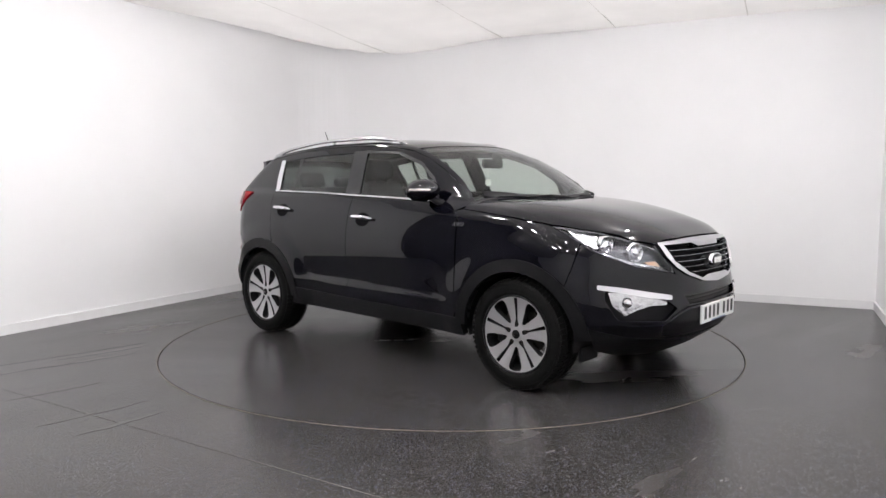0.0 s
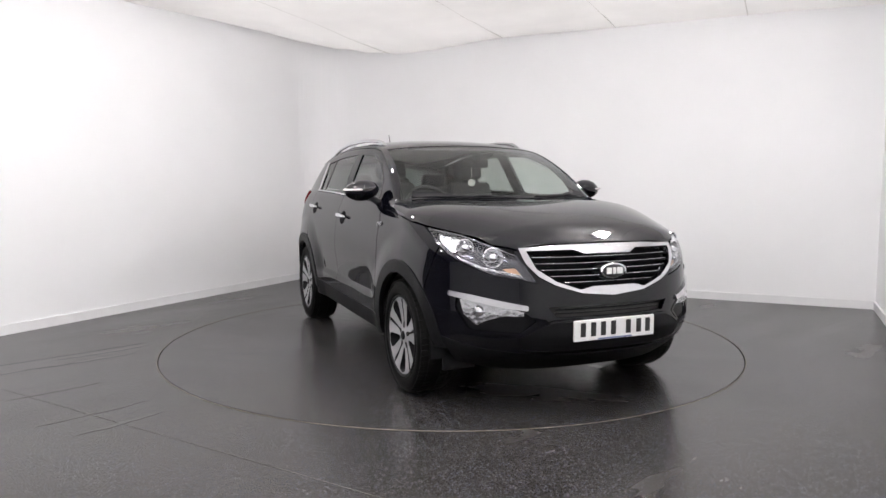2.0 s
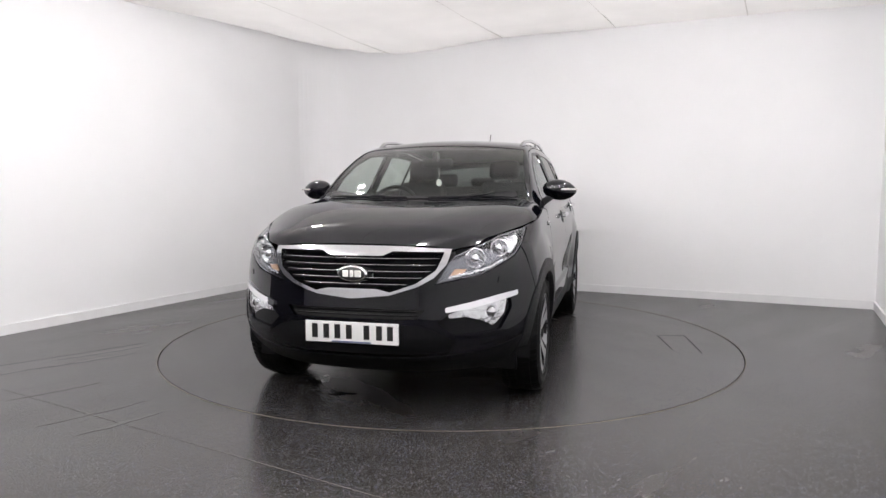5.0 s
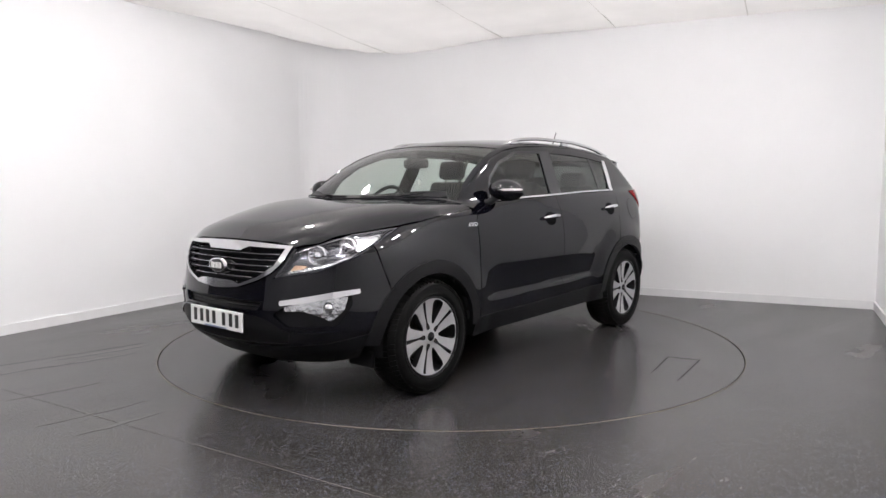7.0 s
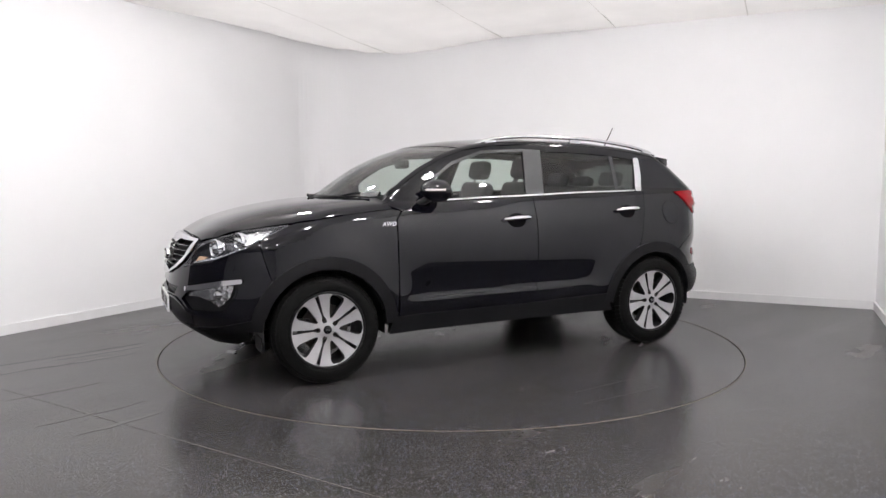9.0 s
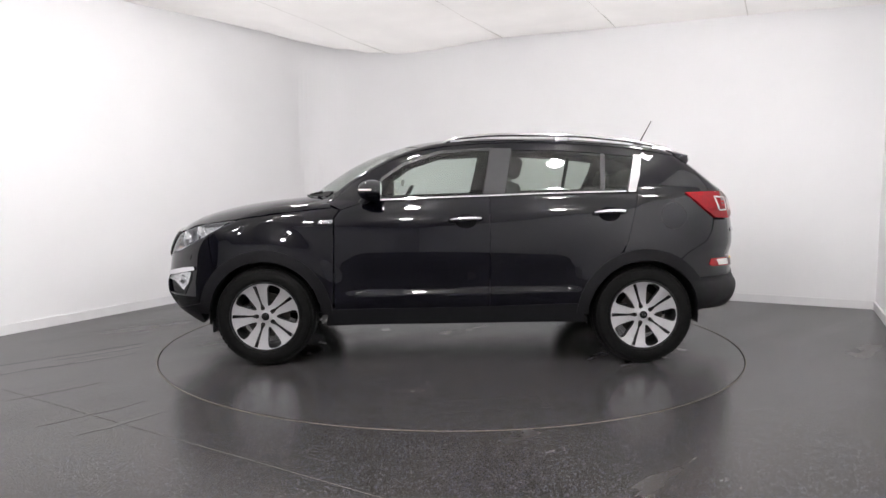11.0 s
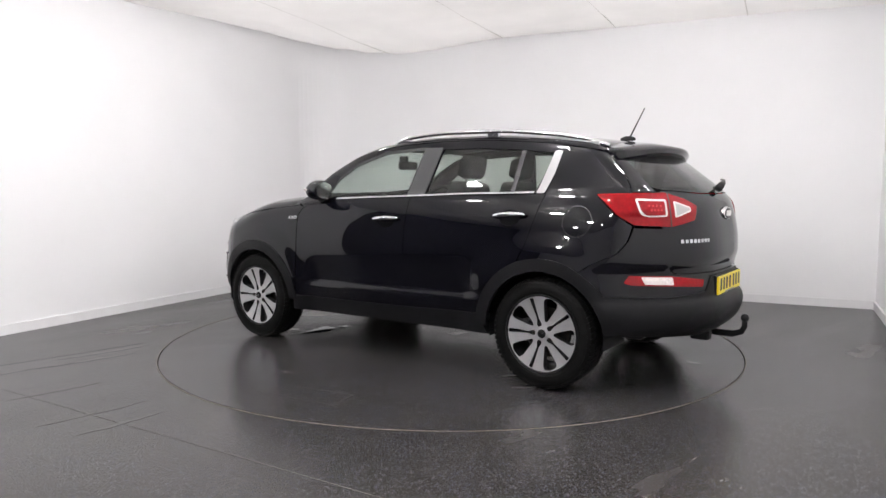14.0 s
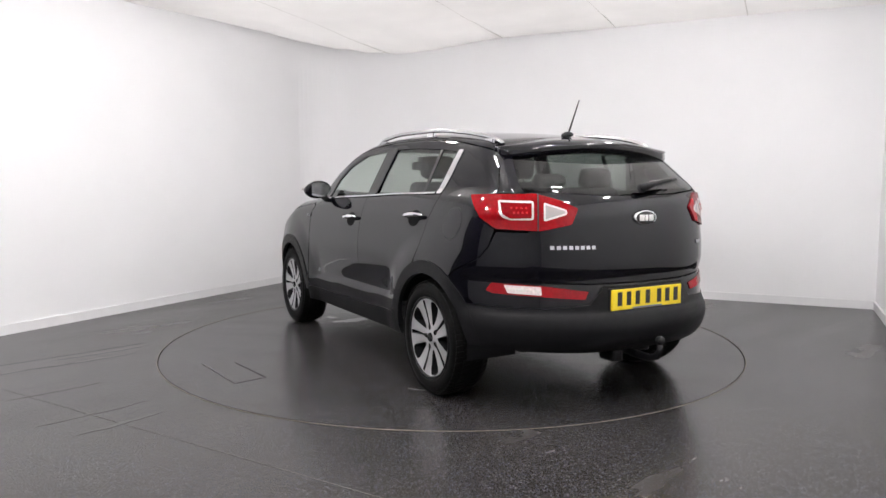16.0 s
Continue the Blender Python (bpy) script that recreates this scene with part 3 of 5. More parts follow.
def facets(name, color, rough, scale, strength):
    """Bright metal pressed into small facets."""
    m, nodes, links, b = material(name)
    tc = nodes.new("ShaderNodeTexCoord")
    v = node(nodes, "ShaderNodeTexVoronoi", Scale=scale)
    links.new(tc.outputs["Object"], v.inputs["Vector"])
    bp = node(nodes, "ShaderNodeBump", Strength=strength, Distance=0.02)
    links.new(v.outputs["Distance"], bp.inputs["Height"])
    links.new(bp.outputs["Normal"], b.inputs["Normal"])
    n = node(nodes, "ShaderNodeTexNoise", Scale=scale * 0.7, Detail=3.0)
    links.new(tc.outputs["Object"], n.inputs["Vector"])
    r = ramp(nodes, [(0.35, tuple(c * 0.75 for c in color)), (0.65, color)])
    links.new(n.outputs["Fac"], r.inputs["Fac"])
    links.new(r.outputs["Color"], b.inputs["Base Color"])
    b.inputs["Metallic"].default_value = 1.0
    b.inputs["Roughness"].default_value = rough
    return m


M_LAMPWELL = facets("lamp_reflector", (0.80, 0.80, 0.82), 0.10, 55.0, 0.32)
M_FOGWELL = facets("fog_reflector", (0.86, 0.86, 0.87), 0.22, 40.0, 0.14)
M_LEDROW = facets("led_row", (0.90, 0.90, 0.92), 0.15, 90.0, 0.5)
M_WELLGREY = plain("lamp_bezel", (0.16, 0.16, 0.18), 0.16, metal=0.9, vary=0.25, scale=14)
M_WHITE = plain("white_card", (0.7, 0.7, 0.68), 0.6)


def tyre_rubber():
    m = plain("tyre_rubber", (0.0055, 0.0055, 0.0055), 0.55, spec=0.09, vary=0.25, scale=25, bump=0.2, bump_scale=250)
    return m


M_TYRE = tyre_rubber()

# ---------------------------------------------------------------- the car: outlines
car = tagged(new("car"), "glossy black sport utility car with chrome trim on the turntable", "car")


def arc(cx, a0, a1, r=ARCH_R, n=18):
    return [(cx + r * math.cos(radians(a0 + (a1 - a0) * k / n)), HUB_Z + r * math.sin(radians(a0 + (a1 - a0) * k / n))) for k in range(n + 1)]


HOOD_EDGE = [(1.50, 1.022), (1.36, 1.042), (1.18, 1.068), (1.0, 1.088), (0.86, 1.102)]
LAMP_LOW = [(1.72, 0.925), (1.62, 0.972)]
PILLAR = [(0.90, 1.135), (0.75, 1.255), (0.60, 1.353), (0.42, 1.444), (0.25, 1.501)]
CANT = [(0.0, 1.540), (-0.4, 1.560), (-0.8, 1.555), (-1.2, 1.525), (-1.5, 1.480), (-1.62, 1.452)]
FRONT_WINDOW = rounded([(0.615, 1.160), (0.527, 1.300), (0.368, 1.405), (0.105, 1.490), (-0.254, 1.510), (-0.191, 1.187)], 0.025)
REAR_WINDOW = rounded([(-0.417, 1.508), (-0.75, 1.503), (-1.07, 1.483), (-1.300, 1.456), (-1.211, 1.216), (-0.357, 1.196)], 0.02)
FENDER = [(0.845, 0.420)] + arc(HUB_X, 168, 44) + [(1.70, 0.80)] + LAMP_LOW + HOOD_EDGE + [(0.80, 1.09), (0.842, 1.03)]
FRONT_DOOR = [(0.838, 0.395), (0.838, 1.03), (0.795, 1.088), (0.63, 1.140), (0.17, 1.160), (-0.243, 1.173), (-0.243, 0.410), (0.3, 0.400)]
REAR_DOOR = [(-0.243, 1.173), (-0.65, 1.190), (-1.292, 1.205), (-1.205, 0.884), (-1.155, 0.787)] + arc(-HUB_X, 70, 11, n=10)[1:] + [(-0.845, 0.432), (-0.243, 0.410)]
SIDE_FRAME = [(0.63, 1.140), (0.795, 1.088)] + PILLAR + CANT + [(-1.72, 1.36), (-1.80, 1.25), (-1.81, 1.21), (-1.617, 1.203), (-1.75, 1.082), (-1.84, 1.02), (-1.82, 0.93), (-1.77, 0.86), (-1.62, 0.785)] + arc(-HUB_X, 121, 70, n=10) + [(-1.205, 0.884), (-1.292, 1.205), (-0.65, 1.190), (-0.243, 1.173), (0.17, 1.160)]
SILL = [(0.90, 0.280), (0.88, 0.395), (0.3, 0.402), (-0.243, 0.412), (-0.86, 0.432), (-0.93, 0.300)]

hood_rim = [tuple(p[:2]) for p in onto("side", HOOD_EDGE)[0]]
pillar_rim = [tuple(p[:2]) for p in onto("side", PILLAR)[0]]
cant_rim = [tuple(p[:2]) for p in onto("side", CANT)[0]]


def S(x, z):
    """The place on the left flank at that length and height."""
    p = onto("side", [(x, z)])[0][0]
    return (abs(float(p[0])), float(p[1]), float(p[2]))


def both(pts):
    """An outline on both sides of the middle, from its left half."""
    return list(pts) + [(x, -y) for x, y in reversed(pts)]


def both_yz(pts):
    return [(y, z) for y, z in pts] + [(-y, z) for y, z in reversed(pts) if abs(y) > 1e-6]


def lettering(text, size, parent, mat):
    """Raised slanted letters, flat in x and y."""
    cu = bpy.data.curves.new("lettering", "FONT")
    cu.body, cu.size, cu.extrude, cu.shear, cu.offset, cu.space_character = text, size, 0.002, 0.3, 0.0012, 1.15
    tmp = bpy.data.objects.new("lettering", cu)
    me = bpy.data.meshes.new_from_object(tmp)
    bpy.data.objects.remove(tmp)
    me.materials.clear()
    me.materials.append(mat)
    ob = new("lettering", me)
    ob.parent = parent
    return ob


# body panels
for mir in (False, True):
    skin("fender", "side", FENDER, M_PAINT, car, mirror=mir, step=0.022)
    door = skin("front_door", "side", FRONT_DOOR, M_PAINT, car, mirror=mir, step=0.015)
    rdoor = skin("rear_door", "side", REAR_DOOR, M_PAINT, car, mirror=mir, step=0.015)
    frame_ob = skin("side_frame", "side", SIDE_FRAME, M_PAINT, car, holes=[FRONT_WINDOW, REAR_WINDOW], mirror=mir, step=0.026, gap=0.001)
    skin("sill", "side", SILL, M_CLAD, car, mirror=mir, lift=0.002, depth=0.05, gap=0)
    skin("front_window", "side", shrink(FRONT_WINDOW, -0.004), M_GLASS, car, mirror=mir, lift=-0.006, depth=0.0, gap=0, step=0.04, label="clear green-tinted side glass")
    skin("rear_window", "side", shrink(REAR_WINDOW, -0.004), M_GLASS if mir else M_DARKGLASS, car, mirror=mir, lift=-0.006, depth=0.0, gap=0, step=0.04, label="darker tinted rear side glass")
    skin("window_divider", "side", [(-1.052, 1.50), (-1.085, 1.497), (-1.062, 1.205), (-1.030, 1.205)], M_SATIN, car, mirror=mir, lift=-0.002, gap=0, depth=0.01)
    skin("b_pillar", "side", [(-0.258, 1.520), (-0.412, 1.518), (-0.352, 1.190), (-0.198, 1.183)], M_SATIN, car, mirror=mir, lift=0.002, depth=0.006, gap=0, label="satin grey pillar trim")
    skin("quarter_trim", "side", rounded([(-1.290, 1.470), (-1.345, 1.468), (-1.319, 1.321), (-1.278, 1.204), (-1.222, 1.204), (-1.258, 1.33)], 0.012), M_CHROME, car, mirror=mir, lift=0.005, depth=0.01, gap=0, step=0.015, label="bright chrome window corner trim")
    band("window_trim", "side", [(0.64, 1.146), (0.17, 1.167), (-0.25, 1.180), (-0.65, 1.196), (-1.21, 1.208)], 0.010, M_CHROME, car, mirror=mir, lift=0.007, label="thin chrome strip under the windows")
    frame_line = [(0.60, 1.180), (0.515, 1.312), (0.358, 1.420), (0.10, 1.504), (-0.262, 1.523)]
    skin("window_surround", "side", frame_line + [(x - 0.004, z - 0.020) for x, z in reversed(frame_line)], M_SATIN, car, mirror=mir, lift=0.002, depth=0.006, gap=0, step=0.012)
    # wheel arches
    for cx in (HUB_X, -HUB_X):
        a0, a1 = (3, 177) if cx > 0 else (3, 174)
        ring_o = arc(cx, a0, a1, ARCH_R + 0.004, 30)
        ring_i = arc(cx, a1, a0, 0.396, 30)
        skin("wheel_arch", "side", ring_o + ring_i, M_CLAD, car, mirror=mir, lift=0.008, depth=0.03, gap=0, step=0.02, label="grey-black plastic wheel arch trim")
    # handles
    for owner, hx, hz in ((door, -0.073, 1.017), (rdoor, -1.076, 1.063)):
        sg = -1 if mir else 1
        c, n = at_form("side", (hx, hz))
        # flat dark oval laid on the door, standing for the shaded cup
        cup = skin("handle_cup_shade", "side", [(hx + 0.075 * math.cos(a * math.tau / 20), hz - 0.010 + 0.050 * math.sin(a * math.tau / 20)) for a in range(20)], M_CUP, owner, mirror=mir, lift=0.0015, depth=0.003, gap=0, step=0.02)
        bm = bmesh.new()
        pth = []
        for k in range(13):
            f = k / 12
            px = hx + 0.118 - 0.236 * f
            q, nn = at_form("side", (px, hz + 0.012 * (f - 0.5)))
            rise = 0.012 + 0.026 * math.sin(math.pi * f) ** 0.6
            pth.append(((q + nn * rise).x, (q + nn * rise).y * sg, (q + nn * rise).z))
        sweep(bm, pth, [0.008 + 0.010 * math.sin(math.pi * k / 12) ** 0.5 for k in range(13)], 10, flat=0.9)
        part("handle", bm, M_CHROME, owner, "chrome door handle", smooth=True, recalc=True)
    # mirror
    sg = -1 if mir else 1
    bm = bmesh.new()
    bmesh.ops.create_uvsphere(bm, u_segments=28, v_segments=18, radius=1.0)
    for v in bm.verts:
        x, y, z = v.co
        taper = 1 - 0.22 * max(0, y) ** 2
        xx = min(max(x, -0.45), 1)
        v.co = Vector((0.545 + xx * 0.105 * taper + 0.02 * (1 - y), sg * (0.925 + y * 0.118), 1.222 + z * 0.074 * taper - 0.008 * y))
    mirror = part("wing_mirror", bm, M_PAINT, car, "black door mirror with silver indicator strip", smooth=True, recalc=True)
    bm = bmesh.new()
    sweep(bm, [(0.66, sg * 0.79, 1.125), (0.63, sg * 0.83, 1.145), (0.59, sg * 0.87, 1.175)], [0.035, 0.03, 0.03], 10, flat=0.8)
    part("arm", bm, M_BLACK, mirror, smooth=True, recalc=True)
    bm = bmesh.new()
    sweep(bm, [(0.555 + 0.105 * math.cos(a) * 0.98, sg * (0.925 + 0.121 * math.sin(a)), 1.222 + 0.004) for a in [0.05 + k * 1.42 / 10 for k in range(11)]], 0.0075, 8)
    part("indicator", bm, M_PALELENS, mirror, "silver-white indicator strip", smooth=True, recalc=True)
    bm = bmesh.new()
    bmesh.ops.create_circle(bm, cap_ends=True, segments=28, radius=1.0)
    for v in bm.verts:
        v.co = Vector((0.514 - 0.004, sg * (0.925 + v.co.x * 0.095), 1.222 + v.co.y * 0.058))
    part("mirror_glass", bm, M_CHROME, mirror, "mirror glass")
    # lettering on the wing
    c, n = at_form("side", (0.945 if not mir else 0.805, 0.993))
    ob = lettering("AWD", 0.036, car, M_SILVER)
    run = Vector((-1, 0, 0)) if not mir else Vector((1, 0, 0))
    nn = Vector((n.x, n.y * sg, n.z))
    run = (run - nn * run.dot(nn)).normalized()
    up = nn.cross(run)
    m = Matrix((run, up, nn)).transposed().to_4x4()
    m.translation = Vector((c.x, c.y * sg, c.z)) + nn * 0.004
    ob.matrix_basis = m
# fuel flap on the left
flap = [(-1.53 + 0.088 * math.cos(a * math.tau / 36), 1.04 + 0.088 * math.sin(a * math.tau / 36)) for a in range(36)]
skin("fuel_flap", "side", flap, M_PAINT, car, lift=0.002, depth=0.006, gap=0, step=0.025)
skin("fuel_flap_gap", "side", shrink(flap, -0.004), M_INK, car, lift=0.0008, depth=0.002, gap=0, step=0.03)

# bonnet, windscreen, roof
LAMP = [(2.035, 0.505, 0.885), (1.93, 0.61, 0.935), (1.78, 0.71, 0.985), S(1.52, 1.018), S(1.625, 0.972), S(1.72, 0.922), (1.79, 0.785, 0.875), (1.96, 0.64, 0.790), (2.095, 0.425, 0.747), (2.075, 0.475, 0.82)]
lip = onto("front", wrap("front", [(2.04, 0.0, 0.941), (2.035, 0.26, 0.937), (2.02, 0.50, 0.912)] + LAMP[1:3] + [S(1.51, 1.024)]))[0]
bonnet_half = [(float(p[0]), float(p[1])) for p in lip] + hood_rim[1:] + [(0.93, 0.64), (1.06, 0.42), (1.13, 0.2), (1.15, 0.0)]
bonnet = skin("bonnet", "top", both(bonnet_half[:-1] + [bonnet_half[-1]])[:], M_PAINT, car, step=0.028, label="long glossy black bonnet with two soft creases")
screen_half = [(1.155, 0.0), (1.135, 0.2), (1.065, 0.42), (0.935, 0.645), (pillar_rim[0][0] - 0.02, pillar_rim[0][1] - 0.02)] + [(x + 0.005, y - 0.028) for x, y in pillar_rim[1:]] + [(0.30, 0.45), (0.365, 0.25), (0.385, 0.0)]
skin("windscreen", "top", both(screen_half), M_GLASS, car, lift=-0.003, depth=0.0, gap=0, step=0.04, label="green-tinted windscreen")
skin("scuttle", "top", both([(1.155, 0.0), (1.135, 0.2), (1.065, 0.42), (0.935, 0.645), (0.90, 0.68), (0.87, 0.655), (1.02, 0.40), (1.085, 0.2), (1.105, 0.0)]), M_BLACK, car, lift=0.003, depth=0.02, gap=0, step=0.03)
for sg in (1, -1):
    edge = pillar_rim
    skin("pillar_trim", "top", [(x, sg * y) for x, y in edge] + [(x + 0.004, sg * (y - 0.032)) for x, y in reversed(edge)], M_PAINT, car, lift=0.001, depth=0.012, gap=0, step=0.02)
roof_half = [(0.385, 0.0), (0.365, 0.25), (0.30, 0.45), (pillar_rim[-1][0], pillar_rim[-1][1])] + cant_rim + [(-1.66, 0.45), (-1.69, 0.25), (-1.70, 0.0)]
skin("roof", "top", both(roof_half), M_PAINT, car, step=0.035, label="glossy black roof panel")

# front end
GRILLE = both_yz([(0.0, 0.928), (0.26, 0.926), (0.503, 0.915), (0.480, 0.84), (0.425, 0.775), (0.343, 0.729), (0.2, 0.684), (0.0, 0.664)])
GRILLE_IN = both_yz([(0.0, 0.880), (0.150, 0.880), (0.205, 0.902), (0.468, 0.900), (0.430, 0.812), (0.335, 0.747), (0.205, 0.702), (0.135, 0.718), (0.0, 0.718)])
SLOT = both_yz([(0.0, 0.618), (0.385, 0.615), (0.345, 0.562), (0.0, 0.560)])
FOG = [(0.79, 0.668), (0.80, 0.60), (0.745, 0.478), (0.52, 0.468), (0.43, 0.545), (0.50, 0.598), (0.62, 0.640)]


def flip(q):
    return [(-a, b) for a, b in q]


lamp_w = rounded(wrap("front", LAMP), 0.012)
fog_w = rounded(wrap("front", FOG), 0.02)
fr = wrap("front", [(2.04, 0.0, 0.938), (2.035, 0.26, 0.934), (2.015, 0.52, 0.905), (2.075, 0.472, 0.82), (2.095, 0.42, 0.742), (1.96, 0.64, 0.785), (1.79, 0.785, 0.87), S(1.722, 0.918), S(1.70, 0.80), S(1.664, 0.670), S(1.725, 0.59), S(1.77, 0.50), S(1.785, 0.434), (1.97, 0.70, 0.385), (2.09, 0.48, 0.360), (2.14, 0.24, 0.350), (2.15, 0.0, 0.348)])
bumper = skin("front_bumper", "front", fr + [(-a, b) for a, b in reversed(fr) if abs(a) > 1e-6], M_PAINT, car, holes=[wrap("front", GRILLE), wrap("front", SLOT), fog_w, flip(fog_w)], step=0.024, gap=0.001)
lo = wrap("front", [(2.15, 0.0, 0.347), (2.14, 0.24, 0.349), (2.09, 0.48, 0.359), (1.97, 0.70, 0.384), S(1.785, 0.433), S(1.775, 0.29), (1.90, 0.66, 0.255), (1.98, 0.40, 0.240), (2.0, 0.0, 0.235)])
skin("bumper_skirt", "front", lo + [(-a, b) for a, b in reversed(lo) if abs(a) > 1e-6], M_CLAD, car, lift=0.004, depth=0.06, gap=0, step=0.03, label="grey-black lower bumper skirt")
grille = skin("grille", "front", wrap("front", GRILLE), M_SILVER, car, holes=[wrap("front", GRILLE_IN)], lift=0.014, depth=0.04, gap=0.001, step=0.014, label="satin chrome grille surround with a pinched middle")
skin("grille_backing", "front", wrap("front", GRILLE), M_CUP, grille, lift=-0.055, depth=0, gap=0, step=0.05)
for k in range(6):
    z = 0.700 + 0.033 * k
    wid = [0.17, 0.285, 0.365, 0.408, 0.430, 0.445][k]
    bm = bmesh.new()
    pth = []
    for j in range(25):
        y = -wid + 2 * wid * j / 24
        x = float(s_nose(np.array([z]))[0]) - 0.66 * abs(y)**2.9 - 0.012
        pth.append((x, y, z + 0.004))
    sweep(bm, pth, 0.010, 6, flat=0.8)
    slat = part("slat", bm, M_CUP, grille, smooth=False, recalc=True)
    bm = bmesh.new()
    sweep(bm, [(x + 0.009, y, zz + 0.006) for x, y, zz in pth], 0.0014, 6)
    part("slat_edge", bm, M_SILVER, grille, "thin satin chrome edge", smooth=True, recalc=True)
skin("slot_backing", "front", shrink(wrap("front", SLOT), -0.003), M_INK, bumper, lift=-0.03, depth=0, gap=0, step=0.05)
for k in range(2):
    bm = bmesh.new()
    sweep(bm, [(2.19 - 0.66 * abs(y)**2.9 - 0.018, y, 0.578 + 0.02 * k) for y in [(-0.34 + 0.68 * j / 20) for j in range(21)]], 0.005, 6)
    part("slot_bar", bm, M_BLACK, bumper, recalc=True)


def badge(parent, x, z, sg, a=0.084, b=0.042, lean=0.0):
    """Oval emblem: chrome rim, black field, three pale strokes."""
    root = None
    for name, k, dx, mat in (("emblem", 1.0, 0.0, M_CHROME), ("emblem_field", 0.86, 0.004, M_INK)):
        bm = bmesh.new()
        rings = []
        for rr, hh in ((1.0, -0.012), (1.0, 0.004), (0.96, 0.008), (0.02, 0.009)):
            rings.append([bm.verts.new((sg * (hh + dx) + x, a * k * rr * math.cos(t * math.tau / 40), z + b * k * rr * math.sin(t * math.tau / 40))) for t in range(40)])
        for q, w in zip(rings, rings[1:]):
            for t in range(40):
                bm.faces.new((q[t], q[(t + 1) % 40], w[(t + 1) % 40], w[t]))
        ob = part(name, bm, mat, parent if root is None else root, smooth=True, recalc=True)
        root = root or ob
    for y, w in ((-0.034, 0.016), (0.0, 0.010), (0.034, 0.018)):
        part("emblem_stroke", box(bmesh.new(), (x + sg * 0.010, y - w, z - 0.017), (x + sg * 0.0155, y + w, z + 0.017), 0.002), M_WHITE, root)
    return root


badge(car, 2.185, 0.797, 1)
skin("emblem_mount", "front", wrap("front", both_yz([(0.0, 0.85), (0.10, 0.82), (0.10, 0.775), (0.0, 0.745)])), M_BLACK, grille, lift=-0.01, depth=0.02, gap=0)


def plate(x, z, sg, mat, name, label):
    """Number plate with plain bars for its characters."""
    root = part(name, box(bmesh.new(), (x - 0.006, -0.26, z - 0.056), (x + 0.006, 0.26, z + 0.056), 0.003), mat, car, label)
    pos = [-0.205, -0.140, -0.077, -0.012, 0.086, 0.155, 0.215] if sg > 0 else [-0.215, -0.150, -0.086, 0.0, 0.075, 0.140, 0.205]
    for y in pos:
        part("plate_bar", box(bmesh.new(), (x + sg * 0.0062, y - 0.016, z - 0.033), (x + sg * 0.0078, y + 0.016, z + 0.042)), M_INK, root)
    part("plate_footer", box(bmesh.new(), (x + sg * 0.0062, -0.11, z - 0.0535), (x + sg * 0.0072, 0.11, z - 0.0455)), M_BLUEINK, root)
    return root


INSERT = both_yz([(0.0, 0.538), (0.36, 0.534), (0.45, 0.500), (0.53, 0.452), (0.50, 0.385), (0.30, 0.372), (0.0, 0.368)])
skin("bumper_insert", "front", wrap("front", INSERT), M_BLACK, bumper, lift=0.003, depth=0.004, gap=0, step=0.03, label="dull black insert round the number plate")
for sg in (1, -1):
    crease = [(0.78, 0.462), (0.66, 0.446), (0.56, 0.448), (0.50, 0.474), (0.43, 0.515), (0.36, 0.540), (0.20, 0.546)]
    edge = wrap("front", [(y, z + 0.006) for y, z in crease] + [(y, z - 0.006) for y, z in reversed(crease)])
    skin("bumper_crease", "front", edge if sg > 0 else [(-a, b) for a, b in edge], M_PAINT, bumper, lift=0.010, depth=0.012, gap=0, step=0.010)
plate(2.208, 0.487, 1, M_WHITEPLATE, "front_plate", "white number plate with black bars")
part("plate_mount", box(bmesh.new(), (2.12, -0.25, 0.44), (2.2015, 0.25, 0.535), 0.01), M_BLACK, car)

